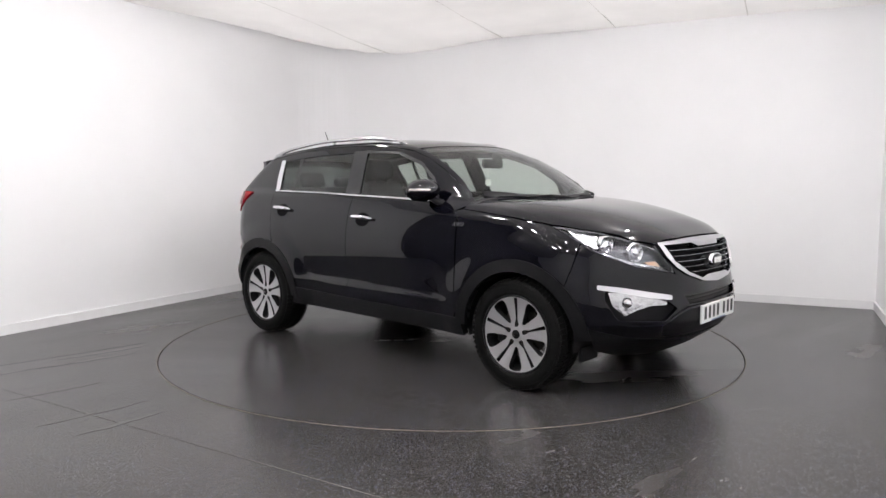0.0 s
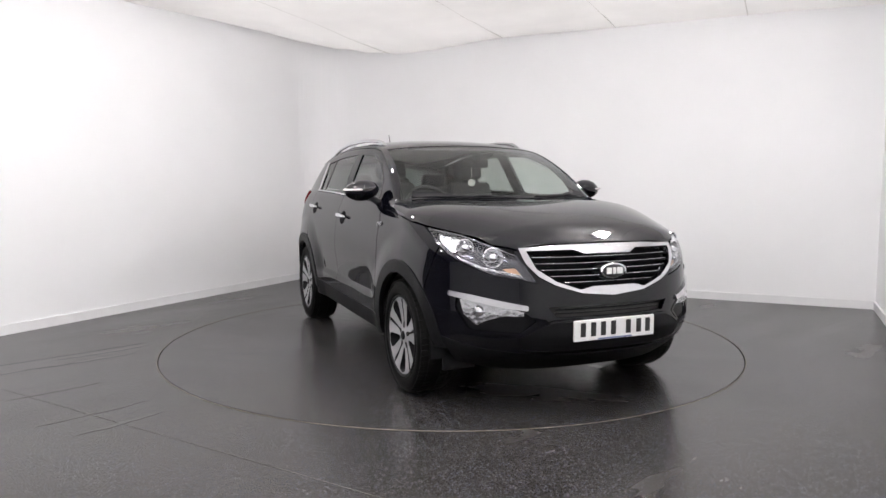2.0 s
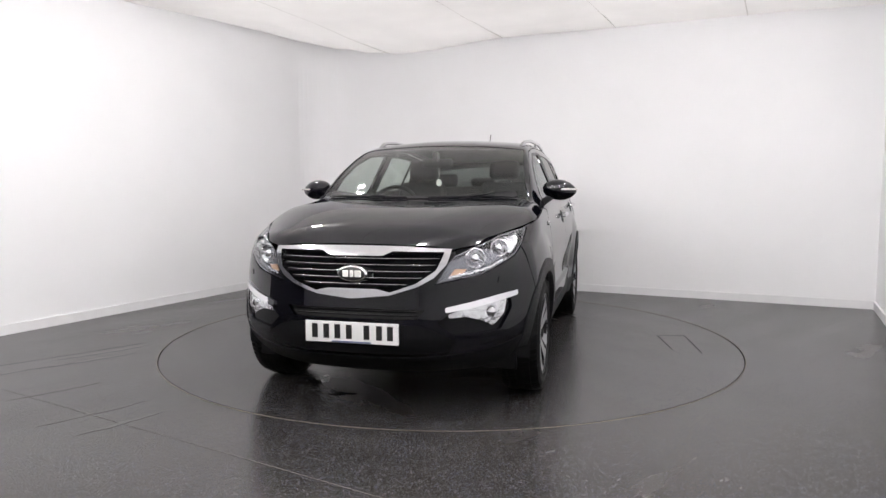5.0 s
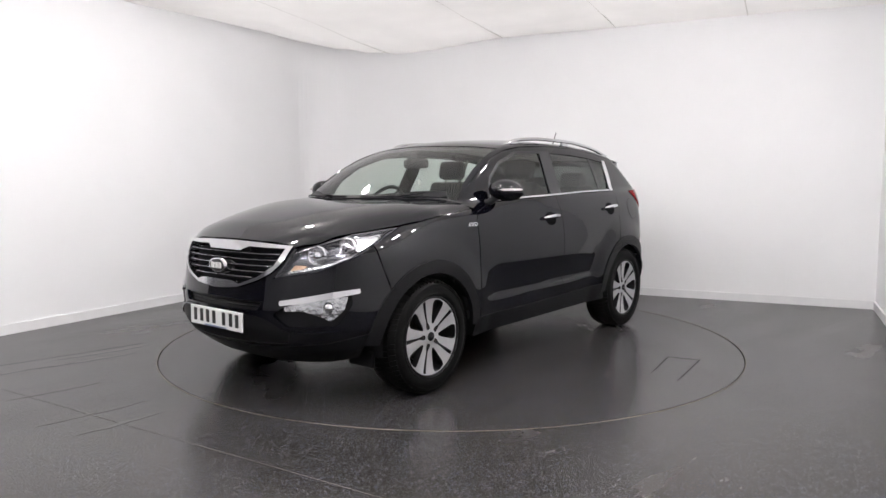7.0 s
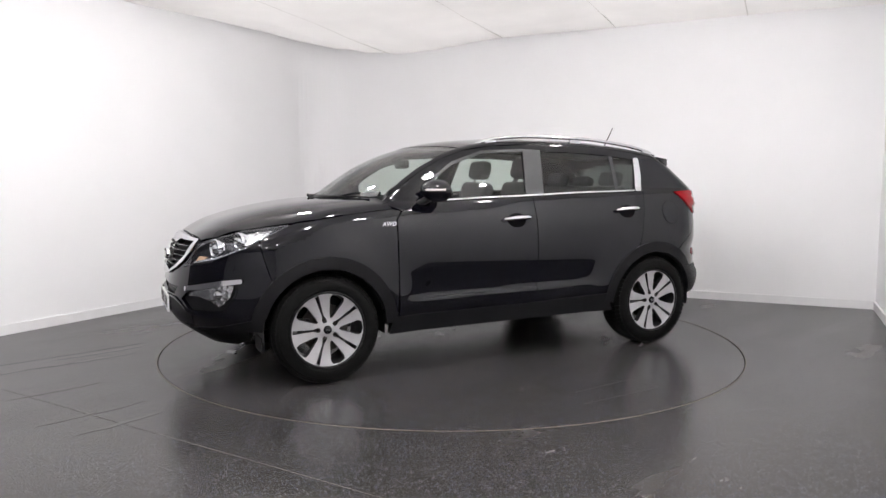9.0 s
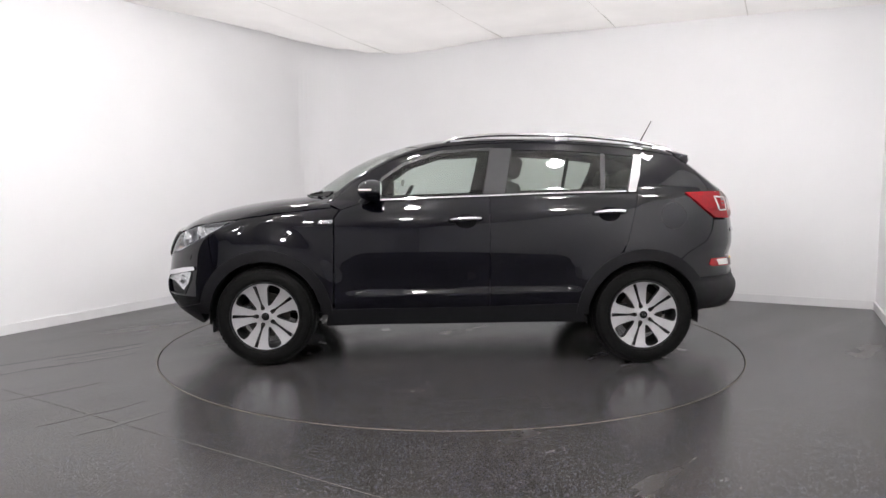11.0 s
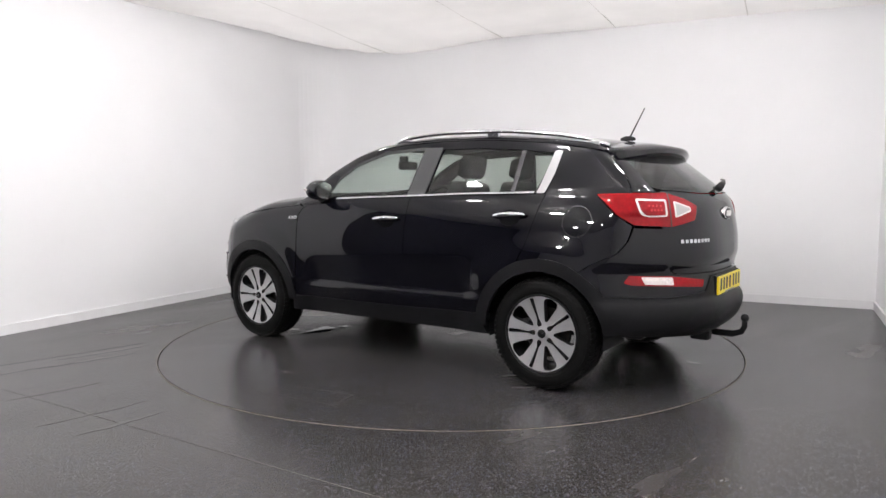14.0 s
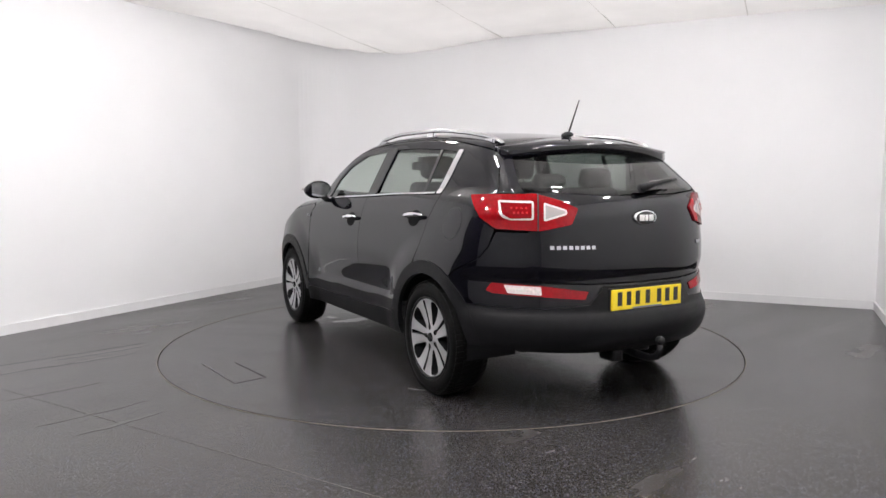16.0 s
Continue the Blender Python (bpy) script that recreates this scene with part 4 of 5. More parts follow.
for sg in (1, -1):
    mv = (lambda q: q) if sg > 0 else flip
    lamp = skin("headlight", "front", mv(lamp_w), M_WELLGREY, car, lift=-0.045, depth=0, gap=0.0, step=0.025, label="clear headlight with two round projectors")
    skin("bezel", "front", mv(lamp_w), M_WELLGREY, lamp, holes=[shrink(mv(lamp_w), 0.005)], lift=-0.006, depth=0.04, gap=0.001, step=0.012)
    skin("cover", "front", mv(lamp_w), M_CLEAR, lamp, lift=0.001, depth=0, gap=0.0015, step=0.02, label="clear plastic lens")
    for (x, y, z), r, mats in (((1.960, 0.610, 0.868), 0.052, (M_LAMPWELL, M_CLEAR)), ((1.830, 0.715, 0.915), 0.046, (M_LAMPWELL, M_CLEAR))):
        nrm = Vector((0.93, 0.36, 0.05)).normalized()
        rot = nrm.to_track_quat("Y", "Z").to_matrix().to_4x4()
        bm = bmesh.new()
        lathe(bm, [(r * 0.05, -0.03), (r * 0.6, -0.022), (r * 0.92, 0.0), (r, 0.006), (r * 1.08, 0.0), (r * 1.08, -0.04)], 32)
        bmesh.ops.transform(bm, matrix=Matrix.Translation((x - 0.005, y, z)) @ rot, verts=bm.verts)
        if sg < 0:
            for v in bm.verts:
                v.co.y *= -1
        well = part("projector", bm, M_LAMPWELL, lamp, "bright round reflector", smooth=True, recalc=True)
        bm = bmesh.new()
        bmesh.ops.create_uvsphere(bm, u_segments=20, v_segments=12, radius=r * 0.55)
        bmesh.ops.transform(bm, matrix=Matrix.Translation(Vector((x, y, z)) - nrm * 0.018), verts=bm.verts)
        if sg < 0:
            for v in bm.verts:
                v.co.y *= -1
        part("projector_lens", bm, M_CHROME, lamp, smooth=True, recalc=True)
    amber = [(2.045, 0.525, 0.822), (1.998, 0.575, 0.818), (2.022, 0.558, 0.796), (2.062, 0.502, 0.788)]
    skin("indicator", "front", mv(wrap("front", amber)), M_ORANGE, lamp, lift=-0.025, depth=0.01, gap=0, step=0.02, label="amber indicator bulb")
    leds = wrap("front", [(2.055, 0.49, 0.785), (1.95, 0.665, 0.822), (1.83, 0.765, 0.872), (1.83, 0.765, 0.858), (1.95, 0.67, 0.808), (2.06, 0.485, 0.771)])
    skin("daylight_strip", "front", mv(leds), M_LEDROW, lamp, lift=-0.018, depth=0.01, gap=0, step=0.012)
    side_ref = wrap("front", [(1.86, 0.70, 0.94), (1.74, 0.745, 0.985), (1.60, 0.79, 1.012), (1.70, 0.80, 0.945), (1.79, 0.775, 0.895)])
    skin("side_reflector", "front", mv(side_ref), M_LAMPWELL, lamp, lift=-0.02, depth=0.01, gap=0, step=0.015)
    # fog lamp recess
    fog = skin("fog_recess", "front", mv(fog_w), M_CLAD, car, lift=-0.022, depth=0, gap=-0.003, step=0.025)
    skin("fog_edge", "front", mv(fog_w), M_PAINT, fog, holes=[shrink(mv(fog_w), 0.009)], lift=0.004, depth=0.03, gap=0, step=0.012)
    lens = rounded(wrap("front", [(0.775, 0.648), (0.765, 0.570), (0.715, 0.510), (0.66, 0.545), (0.59, 0.568), (0.505, 0.566), (0.505, 0.598), (0.62, 0.630)]), 0.01)
    fl = skin("fog_lamp", "front", mv(lens), M_FOGWELL, car, lift=-0.012, depth=0.02, gap=0, step=0.014, label="clear faceted fog lamp")
    skin("lens", "front", mv(lens), M_CLEAR, fl, lift=0.0, depth=0, gap=0.001, step=0.02)
    c, n = at_form("front", mv(wrap("front", [(0.705, 0.588)]))[0])
    bm = bmesh.new()
    bmesh.ops.create_uvsphere(bm, u_segments=18, v_segments=10, radius=0.034)
    bmesh.ops.transform(bm, matrix=Matrix.Translation(c - n * 0.026), verts=bm.verts)
    part("bulb", bm, M_CHROME, fl, smooth=True)
    strip_w = wrap("front", [(0.812, 0.690), (0.815, 0.664), (0.72, 0.640), (0.60, 0.612), (0.485, 0.596), (0.482, 0.622), (0.60, 0.646), (0.72, 0.674)])
    skin("fog_trim", "front", mv(rounded(strip_w, 0.008)), M_CHROME, fog, lift=0.012, depth=0.02, gap=0, step=0.012, label="chrome blade over the fog lamp")
    wash = wrap("front", [(0.73, 0.77), (0.775, 0.765), (0.77, 0.735), (0.725, 0.74)])
    skin("washer_cap", "front", mv(rounded(wash, 0.006)), M_PAINT, bumper, lift=0.003, depth=0.004, gap=0, step=0.02)

# rear end
GATE = both_yz([(0.0, 1.198), (0.30, 1.202), (0.60, 1.224), (0.655, 1.20), (0.655, 1.00), (0.645, 0.80), (0.585, 0.738), (0.30, 0.728), (0.0, 0.726)])
gate = skin("tailgate", "rear", wrap("rear", GATE), M_PAINT, car, step=0.028, label="black tailgate with lettering and an oval emblem")
glass_top = [(0.0, 1.452), (0.35, 1.443), (0.585, 1.405)]
REAR_GLASS = [(0.0, 1.204), (0.30, 1.208), (0.60, 1.229), (0.655, 1.245)]


def rear_xyz(pts):
    """Rear window coordinates straight from the cabin's back slope."""
    return [((math.atan2(y, max(0.3, 2.07 - 1.30 * (z - 1.225) - 0.42 * abs(y)**2.5 - 1.0))) * GIRTH, z) for y, z in pts]


rg = both_yz(REAR_GLASS + list(reversed(glass_top)))
skin("rear_glass", "rear", rear_xyz(rg), M_REARGLASS, car, lift=-0.002, depth=0.0, gap=0, step=0.035, label="tinted rear window, deepened for the dim cabin")
for sg in (1, -1):
    mv = (lambda q: q) if sg > 0 else flip
    post = rear_xyz([(0.655, 1.245), (0.585, 1.405)]) + wrap("rear", [S(-1.622, 1.450), S(-1.722, 1.36), S(-1.802, 1.25), S(-1.812, 1.212), (1.95, 0.655, 1.212)])
    skin("rear_pillar", "rear", mv(post), M_PAINT, car, step=0.03)
    tail = [S(-1.618, 1.200), S(-1.81, 1.207), (1.97, 0.62, 1.212), (2.05, 0.50, 1.172), (2.09, 0.415, 1.130), (2.085, 0.455, 1.045), (2.0, 0.60, 1.010), S(-1.845, 1.022), S(-1.755, 1.082)]
    tw = rounded(wrap("rear", tail), 0.012)
    tl = skin("tail_light", "rear", mv(tw), M_REDLENS, car, lift=0.010, depth=0.03, gap=0.002, step=0.02, label="red tail light with clear inner segments")
    lens_a = rounded(wrap("rear", [(1.83, 0.745, 1.174), (1.985, 0.628, 1.168), (1.985, 0.628, 1.070), (1.90, 0.72, 1.070), (1.86, 0.755, 1.10)]), 0.014)
    inner_a = shrink(lens_a, 0.0105)
    skin("light_guide", "rear", mv(lens_a), M_PALELENS, tl, holes=[mv(inner_a)], lift=0.013, depth=0.004, gap=0, step=0.010, label="white light guide round the brake light")
    row = wrap("rear", [(1.86, 0.725, 1.150), (1.975, 0.638, 1.147), (1.975, 0.638, 1.093), (1.90, 0.71, 1.093)])
    for fx in (0.2, 0.4, 0.6, 0.8):
        for fz in (0.28, 0.72):
            top = Vector(row[0]).lerp(Vector(row[1]), fx)
            cell = top.lerp(Vector(row[3]).lerp(Vector(row[2]), fx), fz)
            dot = [(cell.x + 0.0065 * math.cos(k * math.tau / 10), cell.y + 0.0065 * math.sin(k * math.tau / 10)) for k in range(10)]
            skin("brake_led", "rear", mv(dot), M_ROSE, tl, lift=0.0128, depth=0.003, gap=0, step=0.02)
    lens_b = rounded(wrap("rear", [(2.02, 0.588, 1.160), (2.072, 0.478, 1.122), (2.078, 0.480, 1.098), (2.02, 0.588, 1.062)]), 0.010)
    skin("reverse_rim", "rear", mv(lens_b), M_PALELENS, tl, holes=[mv(shrink(lens_b, 0.009))], lift=0.013, depth=0.004, gap=0, step=0.010)
    skin("reverse_lens", "rear", mv(shrink(lens_b, 0.009)), M_CLEARGREY, tl, lift=0.0125, depth=0.003, gap=0, step=0.015, label="clear reversing lens")
    skin("lens_joint", "rear", mv(wrap("rear", [(1.995, 0.612, 1.207), (2.0, 0.606, 1.207), (2.0, 0.606, 1.012), (1.995, 0.612, 1.012)])), M_INK, tl, lift=0.0115, depth=0.003, gap=0, step=0.02)
    refl = wrap("rear", [(0.815, 0.690), (0.79, 0.733), (0.60, 0.722), (0.375, 0.690), (0.395, 0.648), (0.60, 0.664), (0.79, 0.676)])
    rf = skin("bumper_reflector", "rear", mv(rounded(refl, 0.008)), M_REDLENS, car, lift=0.005, depth=0.012, gap=0, step=0.015, label="red bumper reflector with a clear section")
    clear = wrap("rear", [(0.745, 0.722), (0.60, 0.715), (0.60, 0.672), (0.735, 0.681)])
    skin("clear_section", "rear", mv(rounded(clear, 0.006)), M_PALELENS, rf, lift=0.0075, depth=0.003, gap=0, step=0.015)
ru = wrap("rear", [(0.0, 0.722), (0.30, 0.724), (0.585, 0.734), (0.642, 0.80), (0.652, 1.0), (1.99, 0.66, 1.004), S(-1.848, 1.008), S(-1.825, 0.93), S(-1.775, 0.86), S(-1.625, 0.785), S(-1.575, 0.742), S(-1.66, 0.672), S(-1.705, 0.61), (0.62, 0.598), (0.37, 0.620), (0.335, 0.66), (0.30, 0.712), (0.0, 0.714)])
skin("rear_bumper", "rear", ru + [(-a, b) for a, b in reversed(ru) if abs(a) > 1e-6], M_PAINT, car, step=0.026, gap=0.001)
rl = wrap("rear", [(0.0, 0.713), (0.29, 0.711), (0.335, 0.658), (0.37, 0.618), (0.62, 0.596), S(-1.705, 0.608), S(-1.735, 0.52), S(-1.745, 0.385), (1.94, 0.68, 0.372), (2.07, 0.40, 0.358), (2.09, 0.0, 0.355)])
clad = skin("rear_bumper_skirt", "rear", rl + [(-a, b) for a, b in reversed(rl) if abs(a) > 1e-6], M_CLAD, car, lift=0.006, depth=0.06, gap=0, step=0.028, label="grey-black lower rear bumper")
plate(-2.186, 0.640, -1, M_YELLOWPLATE, "rear_plate", "yellow number plate with black bars")
part("plate_recess", box(bmesh.new(), (-2.1795, -0.27, 0.578), (-2.10, 0.27, 0.702), 0.008), M_BLACK, car)
badge(car, -2.158, 1.077, -1, 0.082, 0.041)


for k in range(8):
    c, n = at_form("rear", wrap("rear", [(0.56 - 0.029 * k, 0.926)])[0])
    bm = box(bmesh.new(), (-0.004, -0.0115, -0.011), (0.004, 0.0115, 0.011), 0.002)
    bmesh.ops.transform(bm, matrix=Matrix.Translation(c + n * 0.003) @ n.to_track_quat("X", "Z").to_matrix().to_4x4(), verts=bm.verts)
    part("model_bar", bm, M_SILVER, gate)
for k in range(3):
    c, n = at_form("rear", wrap("rear", [(-0.47 - 0.022 * k, 0.925)])[0])
    bm = box(bmesh.new(), (-0.003, -0.008, -0.010), (0.003, 0.008, 0.010), 0.002)
    bmesh.ops.transform(bm, matrix=Matrix.Translation(c + n * 0.003) @ n.to_track_quat("X", "Z").to_matrix().to_4x4(), verts=bm.verts)
    part("engine_bar", bm, M_SILVER, gate)

# roof spoiler
bm = bmesh.new()
rows = []
for j in range(25):
    y = -0.63 + 1.26 * j / 24
    e = 1 - (abs(y) / 0.63) ** 4 * 0.55
    zt = 1.530 - 0.055 * (y / 0.6) ** 2
    xe = -1.83 + 0.14 * (abs(y) / 0.63) ** 2.4
    rows.append([bm.verts.new(q) for q in ((-1.60, y, zt + 0.012), (-1.70, y, zt - 0.002), (xe, y, zt - 0.030 * e), (xe - 0.006, y, zt - 0.048), (xe + 0.020, y, zt - 0.084), (-1.66, y, zt - 0.092))])
for a, b in zip(rows, rows[1:]):
    for k in range(6):
        bm.faces.new((a[k], a[(k + 1) % 6], b[(k + 1) % 6], b[k]))
bm.faces.new(rows[0])
bm.faces.new(rows[-1][::-1])
part("spoiler", bm, M_PAINT, car, "black roof-edge spoiler", smooth=True, recalc=True)
# rear wiper
bm = bmesh.new()
sweep(bm, [(-2.10, -0.02, 1.235), (-2.095, -0.12, 1.262), (-2.06, -0.28, 1.282), (-2.02, -0.38, 1.290)], [0.026, 0.02, 0.012, 0.008], 8)
part("rear_wiper", bm, M_BLACK, car, smooth=True, recalc=True)
# front wipers
for y0, y1 in ((0.12, 0.66), (-0.62, -0.02)):
    pts = []
    for k in range(9):
        y = y0 + (y1 - y0) * k / 8
        c, n = at_form("top", (1.148 - 0.46 * y * y, y))
        pts.append(c + n * 0.010)
    bm = bmesh.new()
    sweep(bm, pts, 0.006, 6)
    w = part("wiper", bm, M_BLACK, car, smooth=True, recalc=True)
    bm = bmesh.new()
    c, n = at_form("top", (1.145 - 0.42 * y1 * y1, (y0 * 0.25 + y1 * 0.75)))
    sweep(bm, [c + n * 0.012, pts[5] + Vector((0.008, 0, 0.008)), pts[4]], [0.010, 0.007, 0.006], 8)
    part("wiper_arm", bm, M_BLACK, w, smooth=True, recalc=True)
# roof rails and aerial
for sg in (1, -1):
    bm = bmesh.new()
    line = [(0.10, 0.575, 1.548), (0.03, 0.583, 1.580), (-0.08, 0.590, 1.602), (-0.4, 0.598, 1.620), (-0.8, 0.598, 1.616), (-1.19, 0.590, 1.585), (-1.45, 0.578, 1.545), (-1.54, 0.572, 1.522), (-1.60, 0.568, 1.495)]
    cv = [spline([(-x, v) for x, y, v in line]), spline([(-x, y) for x, y, v in line])]
    xs = np.linspace(0.10, -1.60, 44)
    sweep(bm, [(x, sg * float(cv[1](np.array([-x]))[0]), float(cv[0](np.array([-x]))[0])) for x in xs], 0.015, 10, flat=0.9)
    rail = part("roof_rail", bm, M_SILVER, car, "satin silver roof rail", smooth=True, recalc=True)
    for x in (-0.02, -0.78, -1.50):
        zc = float(cv[0](np.array([-x]))[0])
        part("rail_foot", box(bmesh.new(), (x - 0.05, sg * 0.588 - 0.012, zc - 0.06), (x + 0.05, sg * 0.588 + 0.012, zc - 0.002), 0.008), M_SILVER, rail)
bm = bmesh.new()
bmesh.ops.create_uvsphere(bm, u_segments=16, v_segments=10, radius=1.0)
for v in bm.verts:
    v.co = Vector((-1.50 + v.co.x * 0.055, 0.015 + v.co.y * 0.022, 1.566 + max(v.co.z, -0.5) * 0.022))
aerial = part("aerial", bm, M_BLACK, car, smooth=True)
bm = bmesh.new()
sweep(bm, [(-1.515, 0.016, 1.580), (-1.565, 0.018, 1.675), (-1.614, 0.02, 1.768)], [0.006, 0.0045, 0.0035], 8)
part("aerial_rod", bm, M_BLACK, aerial, smooth=True, recalc=True)

# tow bar
bm = bmesh.new()
sweep(bm, [(-1.98, 0, 0.315), (-2.12, 0, 0.305), (-2.22, 0, 0.305), (-2.272, 0, 0.325), (-2.29, 0, 0.36), (-2.29, 0, 0.40)], [0.022, 0.022, 0.021, 0.02, 0.018, 0.016], 10)
tow = part("tow_bar", bm, M_BLACK, car, "black swan-neck tow bar", smooth=True, recalc=True)
bm = bmesh.new()
bmesh.ops.create_uvsphere(bm, u_segments=16, v_segments=10, radius=0.026)
bmesh.ops.translate(bm, verts=bm.verts, vec=(-2.29, 0, 0.415))
part("tow_ball", bm, M_BLACK, tow, smooth=True)
part("tow_bracket", box(bmesh.new(), (-2.06, -0.16, 0.30), (-1.95, 0.16, 0.35), 0.01), M_BLACK, tow)
part("tow_socket", box(bmesh.new(), (-2.12, 0.10, 0.275), (-2.0, 0.18, 0.345), 0.015), M_BLACK, tow)

# underside, wheel housings, engine bay block
part("underbody", box(bmesh.new(), (-1.85, -0.60, 0.315), (1.85, 0.60, 0.385), 0.03), M_BLACK, car)
part("floor_pan", box(bmesh.new(), (-0.90, -0.84, 0.29), (0.84, 0.84, 0.37), 0.02), M_BLACK, car)
part("engine_bay", box(bmesh.new(), (0.95, -0.54, 0.345), (1.93, 0.54, 0.86), 0.06), M_BLACK, car)
part("boot_floor", box(bmesh.new(), (-2.0, -0.52, 0.345), (-0.92, 0.52, 0.80), 0.05), M_BLACK, car)
for cx in (HUB_X, -HUB_X):
    for sg in (1, -1):
        bm = bmesh.new()
        prof = []
        for k in range(21):
            a = radians(-8 + 196 * k / 20)
            prof.append((cx + 0.395 * math.cos(a), HUB_Z + 0.395 * math.sin(a)))
        q = [[bm.verts.new((x, sg * y, z)) for x, z in prof] for y in (0.55, 0.875)]
        for k in range(20):
            bm.faces.new((q[0][k], q[0][k + 1], q[1][k + 1], q[1][k]))
        bm.faces.new(q[0])
        part("wheel_housing", bm, M_BLACK, car, smooth=False)
for sg in (1, -1):
    part("wheel_deflector", box(bmesh.new(), (1.70, sg * 0.70 - 0.10, 0.215), (1.72, sg * 0.70 + 0.10, 0.31), 0.006), M_BLACK, car)

# ---------------------------------------------------------------- wheels
def wheel_mesh(spin):
    """One wheel at the origin, its outer face towards +y."""
    half = 0.115
    bm = bmesh.new()
    lathe(bm, [(0.2445, half - 0.010), (0.246, half - 0.004), (0.240, half - 0.001), (0.234, half - 0.006), (0.226, half - 0.03), (0.215, 0.02), (0.215, -0.09), (0.235, -0.11)], 72)
    root = part("wheel", bm, M_RIMDARK, None, "alloy wheel with silver twin spokes and black tyre", smooth=True, recalc=True)
    # tyre with shoulder blocks
    bm = bmesh.new()
    half = 0.115
    lathe(bm, [(0.238, half - 0.018), (0.250, half - 0.006), (0.275, half), (0.300, half - 0.001), (0.322, half - 0.010), (0.336, half - 0.022), (0.341, half - 0.036), (0.343, 0.05), (0.343, -0.05), (0.341, -half + 0.036), (0.322, -half + 0.010), (0.275, -half), (0.240, -half + 0.018)], 72)
    tyre = part("tyre", bm, M_TYRE, root, "black all-season tyre with blocky tread", smooth=True, recalc=True)
    bm = bmesh.new()
    for k in range(64):
        a = k * math.tau / 64
        for y0, y1, off in ((0.070, 0.108, 0.0), (0.022, 0.062, 0.5), (-0.062, -0.022, 0.0), (-0.108, -0.070, 0.5)):
            aa = a + off * math.tau / 64
            g = bmesh.ops.create_cube(bm, size=1.0)["verts"]
            for v in g:
                outer = v.co.z > 0
                y = y0 + (v.co.y + 0.5) * (y1 - y0)
                r = (0.3475 if abs(y) < 0.09 else 0.335) if outer else 0.325
                ang = aa + v.co.x * 0.068 + (y - (y0 + y1) / 2) * 0.5
                v.co = Vector((r * math.cos(ang), y, r * math.sin(ang)))
    tagged(part("tread", bm, M_TYRE, root, recalc=True), kind="stuff")
    # raised marks on the sidewall
    bm = bmesh.new()
    for rr in (0.262, 0.312):
        lathe(bm, [(rr - 0.002, half - 0.002), (rr, half + 0.0015), (rr + 0.002, half - 0.002)], 72)
    part("sidewall_rib", bm, M_TYRE, root, smooth=True)
    # spoked face: ten blades in five pairs
    face_r = 0.237
    holes = []
    for k in range(5):
        mid = radians(spin + 36 + 72 * k)
        op = []
        for rr, da in ((0.078, -5), (0.105, -9.5), (0.150, -12), (0.200, -13.5), (0.224, -11), (0.230, 0), (0.224, 11), (0.200, 13.5), (0.150, 12), (0.105, 9.5), (0.078, 5)):
            a = mid + radians(da)
            op.append((rr * math.cos(a), rr * math.sin(a)))
        holes.append(rounded(op, 0.012, 3))
        c = radians(spin + 72 * k)
        sl = []
        for rr, w in ((0.226, 0.0125), (0.150, 0.0085), (0.095, 0.0055), (0.080, 0.010), (0.062, 0.0155), (0.046, 0.011), (0.046, -0.011), (0.062, -0.0155), (0.080, -0.010), (0.095, -0.0055), (0.150, -0.0085), (0.226, -0.0125)):
            sl.append((rr * math.cos(c) - w * math.sin(c), rr * math.sin(c) + w * math.cos(c)))
        holes.append(rounded(sl, 0.003, 2))
    outer = [(face_r * math.cos(k * math.tau / 90), face_r * math.sin(k * math.tau / 90)) for k in range(90)]
    vo, fo = fill(outer, holes, 0.014)

    def dish(r):
        return half - 0.010 - 0.020 * (1 - (r / face_r) ** 2) + 0.012 * math.exp(-((r / 0.05) ** 2))
    edges = {}
    tri = []
    for f in fo:
        f = tuple(f)
        a, b, c = (vo[i] for i in f[:3])
        if (b[0] - a[0]) * (c[1] - a[1]) - (b[1] - a[1]) * (c[0] - a[0]) > 0:
            f = f[::-1]
        tri.append(f)
        for p, q in zip(f, f[1:] + f[:1]):
            edges[(p, q)] = 1
    border = [e for e in edges if (e[1], e[0]) not in edges]
    me = bpy.data.meshes.new("spokes")
    me.from_pydata([(x, dish(math.hypot(x, y)), y) for x, y in vo], [], [tuple(f) for f in tri])
    me.materials.append(M_ALLOY)
    me.polygons.foreach_set("use_smooth", [True] * len(me.polygons))
    me.update()
    norms = []
    for x, y in vo:
        r = math.hypot(x, y)
        g = (dish(r + 0.002) - dish(r - 0.002)) / 0.004
        norms.append(tuple(Vector((-g * x / max(r, 1e-4), 1, -g * y / max(r, 1e-4))).normalized()))
    me.normals_split_custom_set_from_vertices(norms)
    ob = tagged(new("spokes", me), "machined silver spokes in five pairs")
    ob.parent = root
    bm = bmesh.new()
    for p, q in border:
        a, b = vo[p], vo[q]
        da, db = dish(math.hypot(*a)), dish(math.hypot(*b))
        bm.faces.new([bm.verts.new(t) for t in ((a[0], da, a[1]), (b[0], db, b[1]), (b[0] * 0.97, db - 0.045, b[1] * 0.97), (a[0] * 0.97, da - 0.045, a[1] * 0.97))])
    part("spoke_sides", bm, M_RIMDARK, root, "dark painted spoke flanks")
    # hub cap and nuts
    bm = bmesh.new()
    lathe(bm, [(0.001, dish(0) + 0.008), (0.022, dish(0) + 0.007), (0.027, dish(0) + 0.002), (0.028, dish(0) - 0.02)], 32)
    cap = part("hub_cap", bm, M_BLACK, root, "black hub cap", smooth=True, recalc=True)
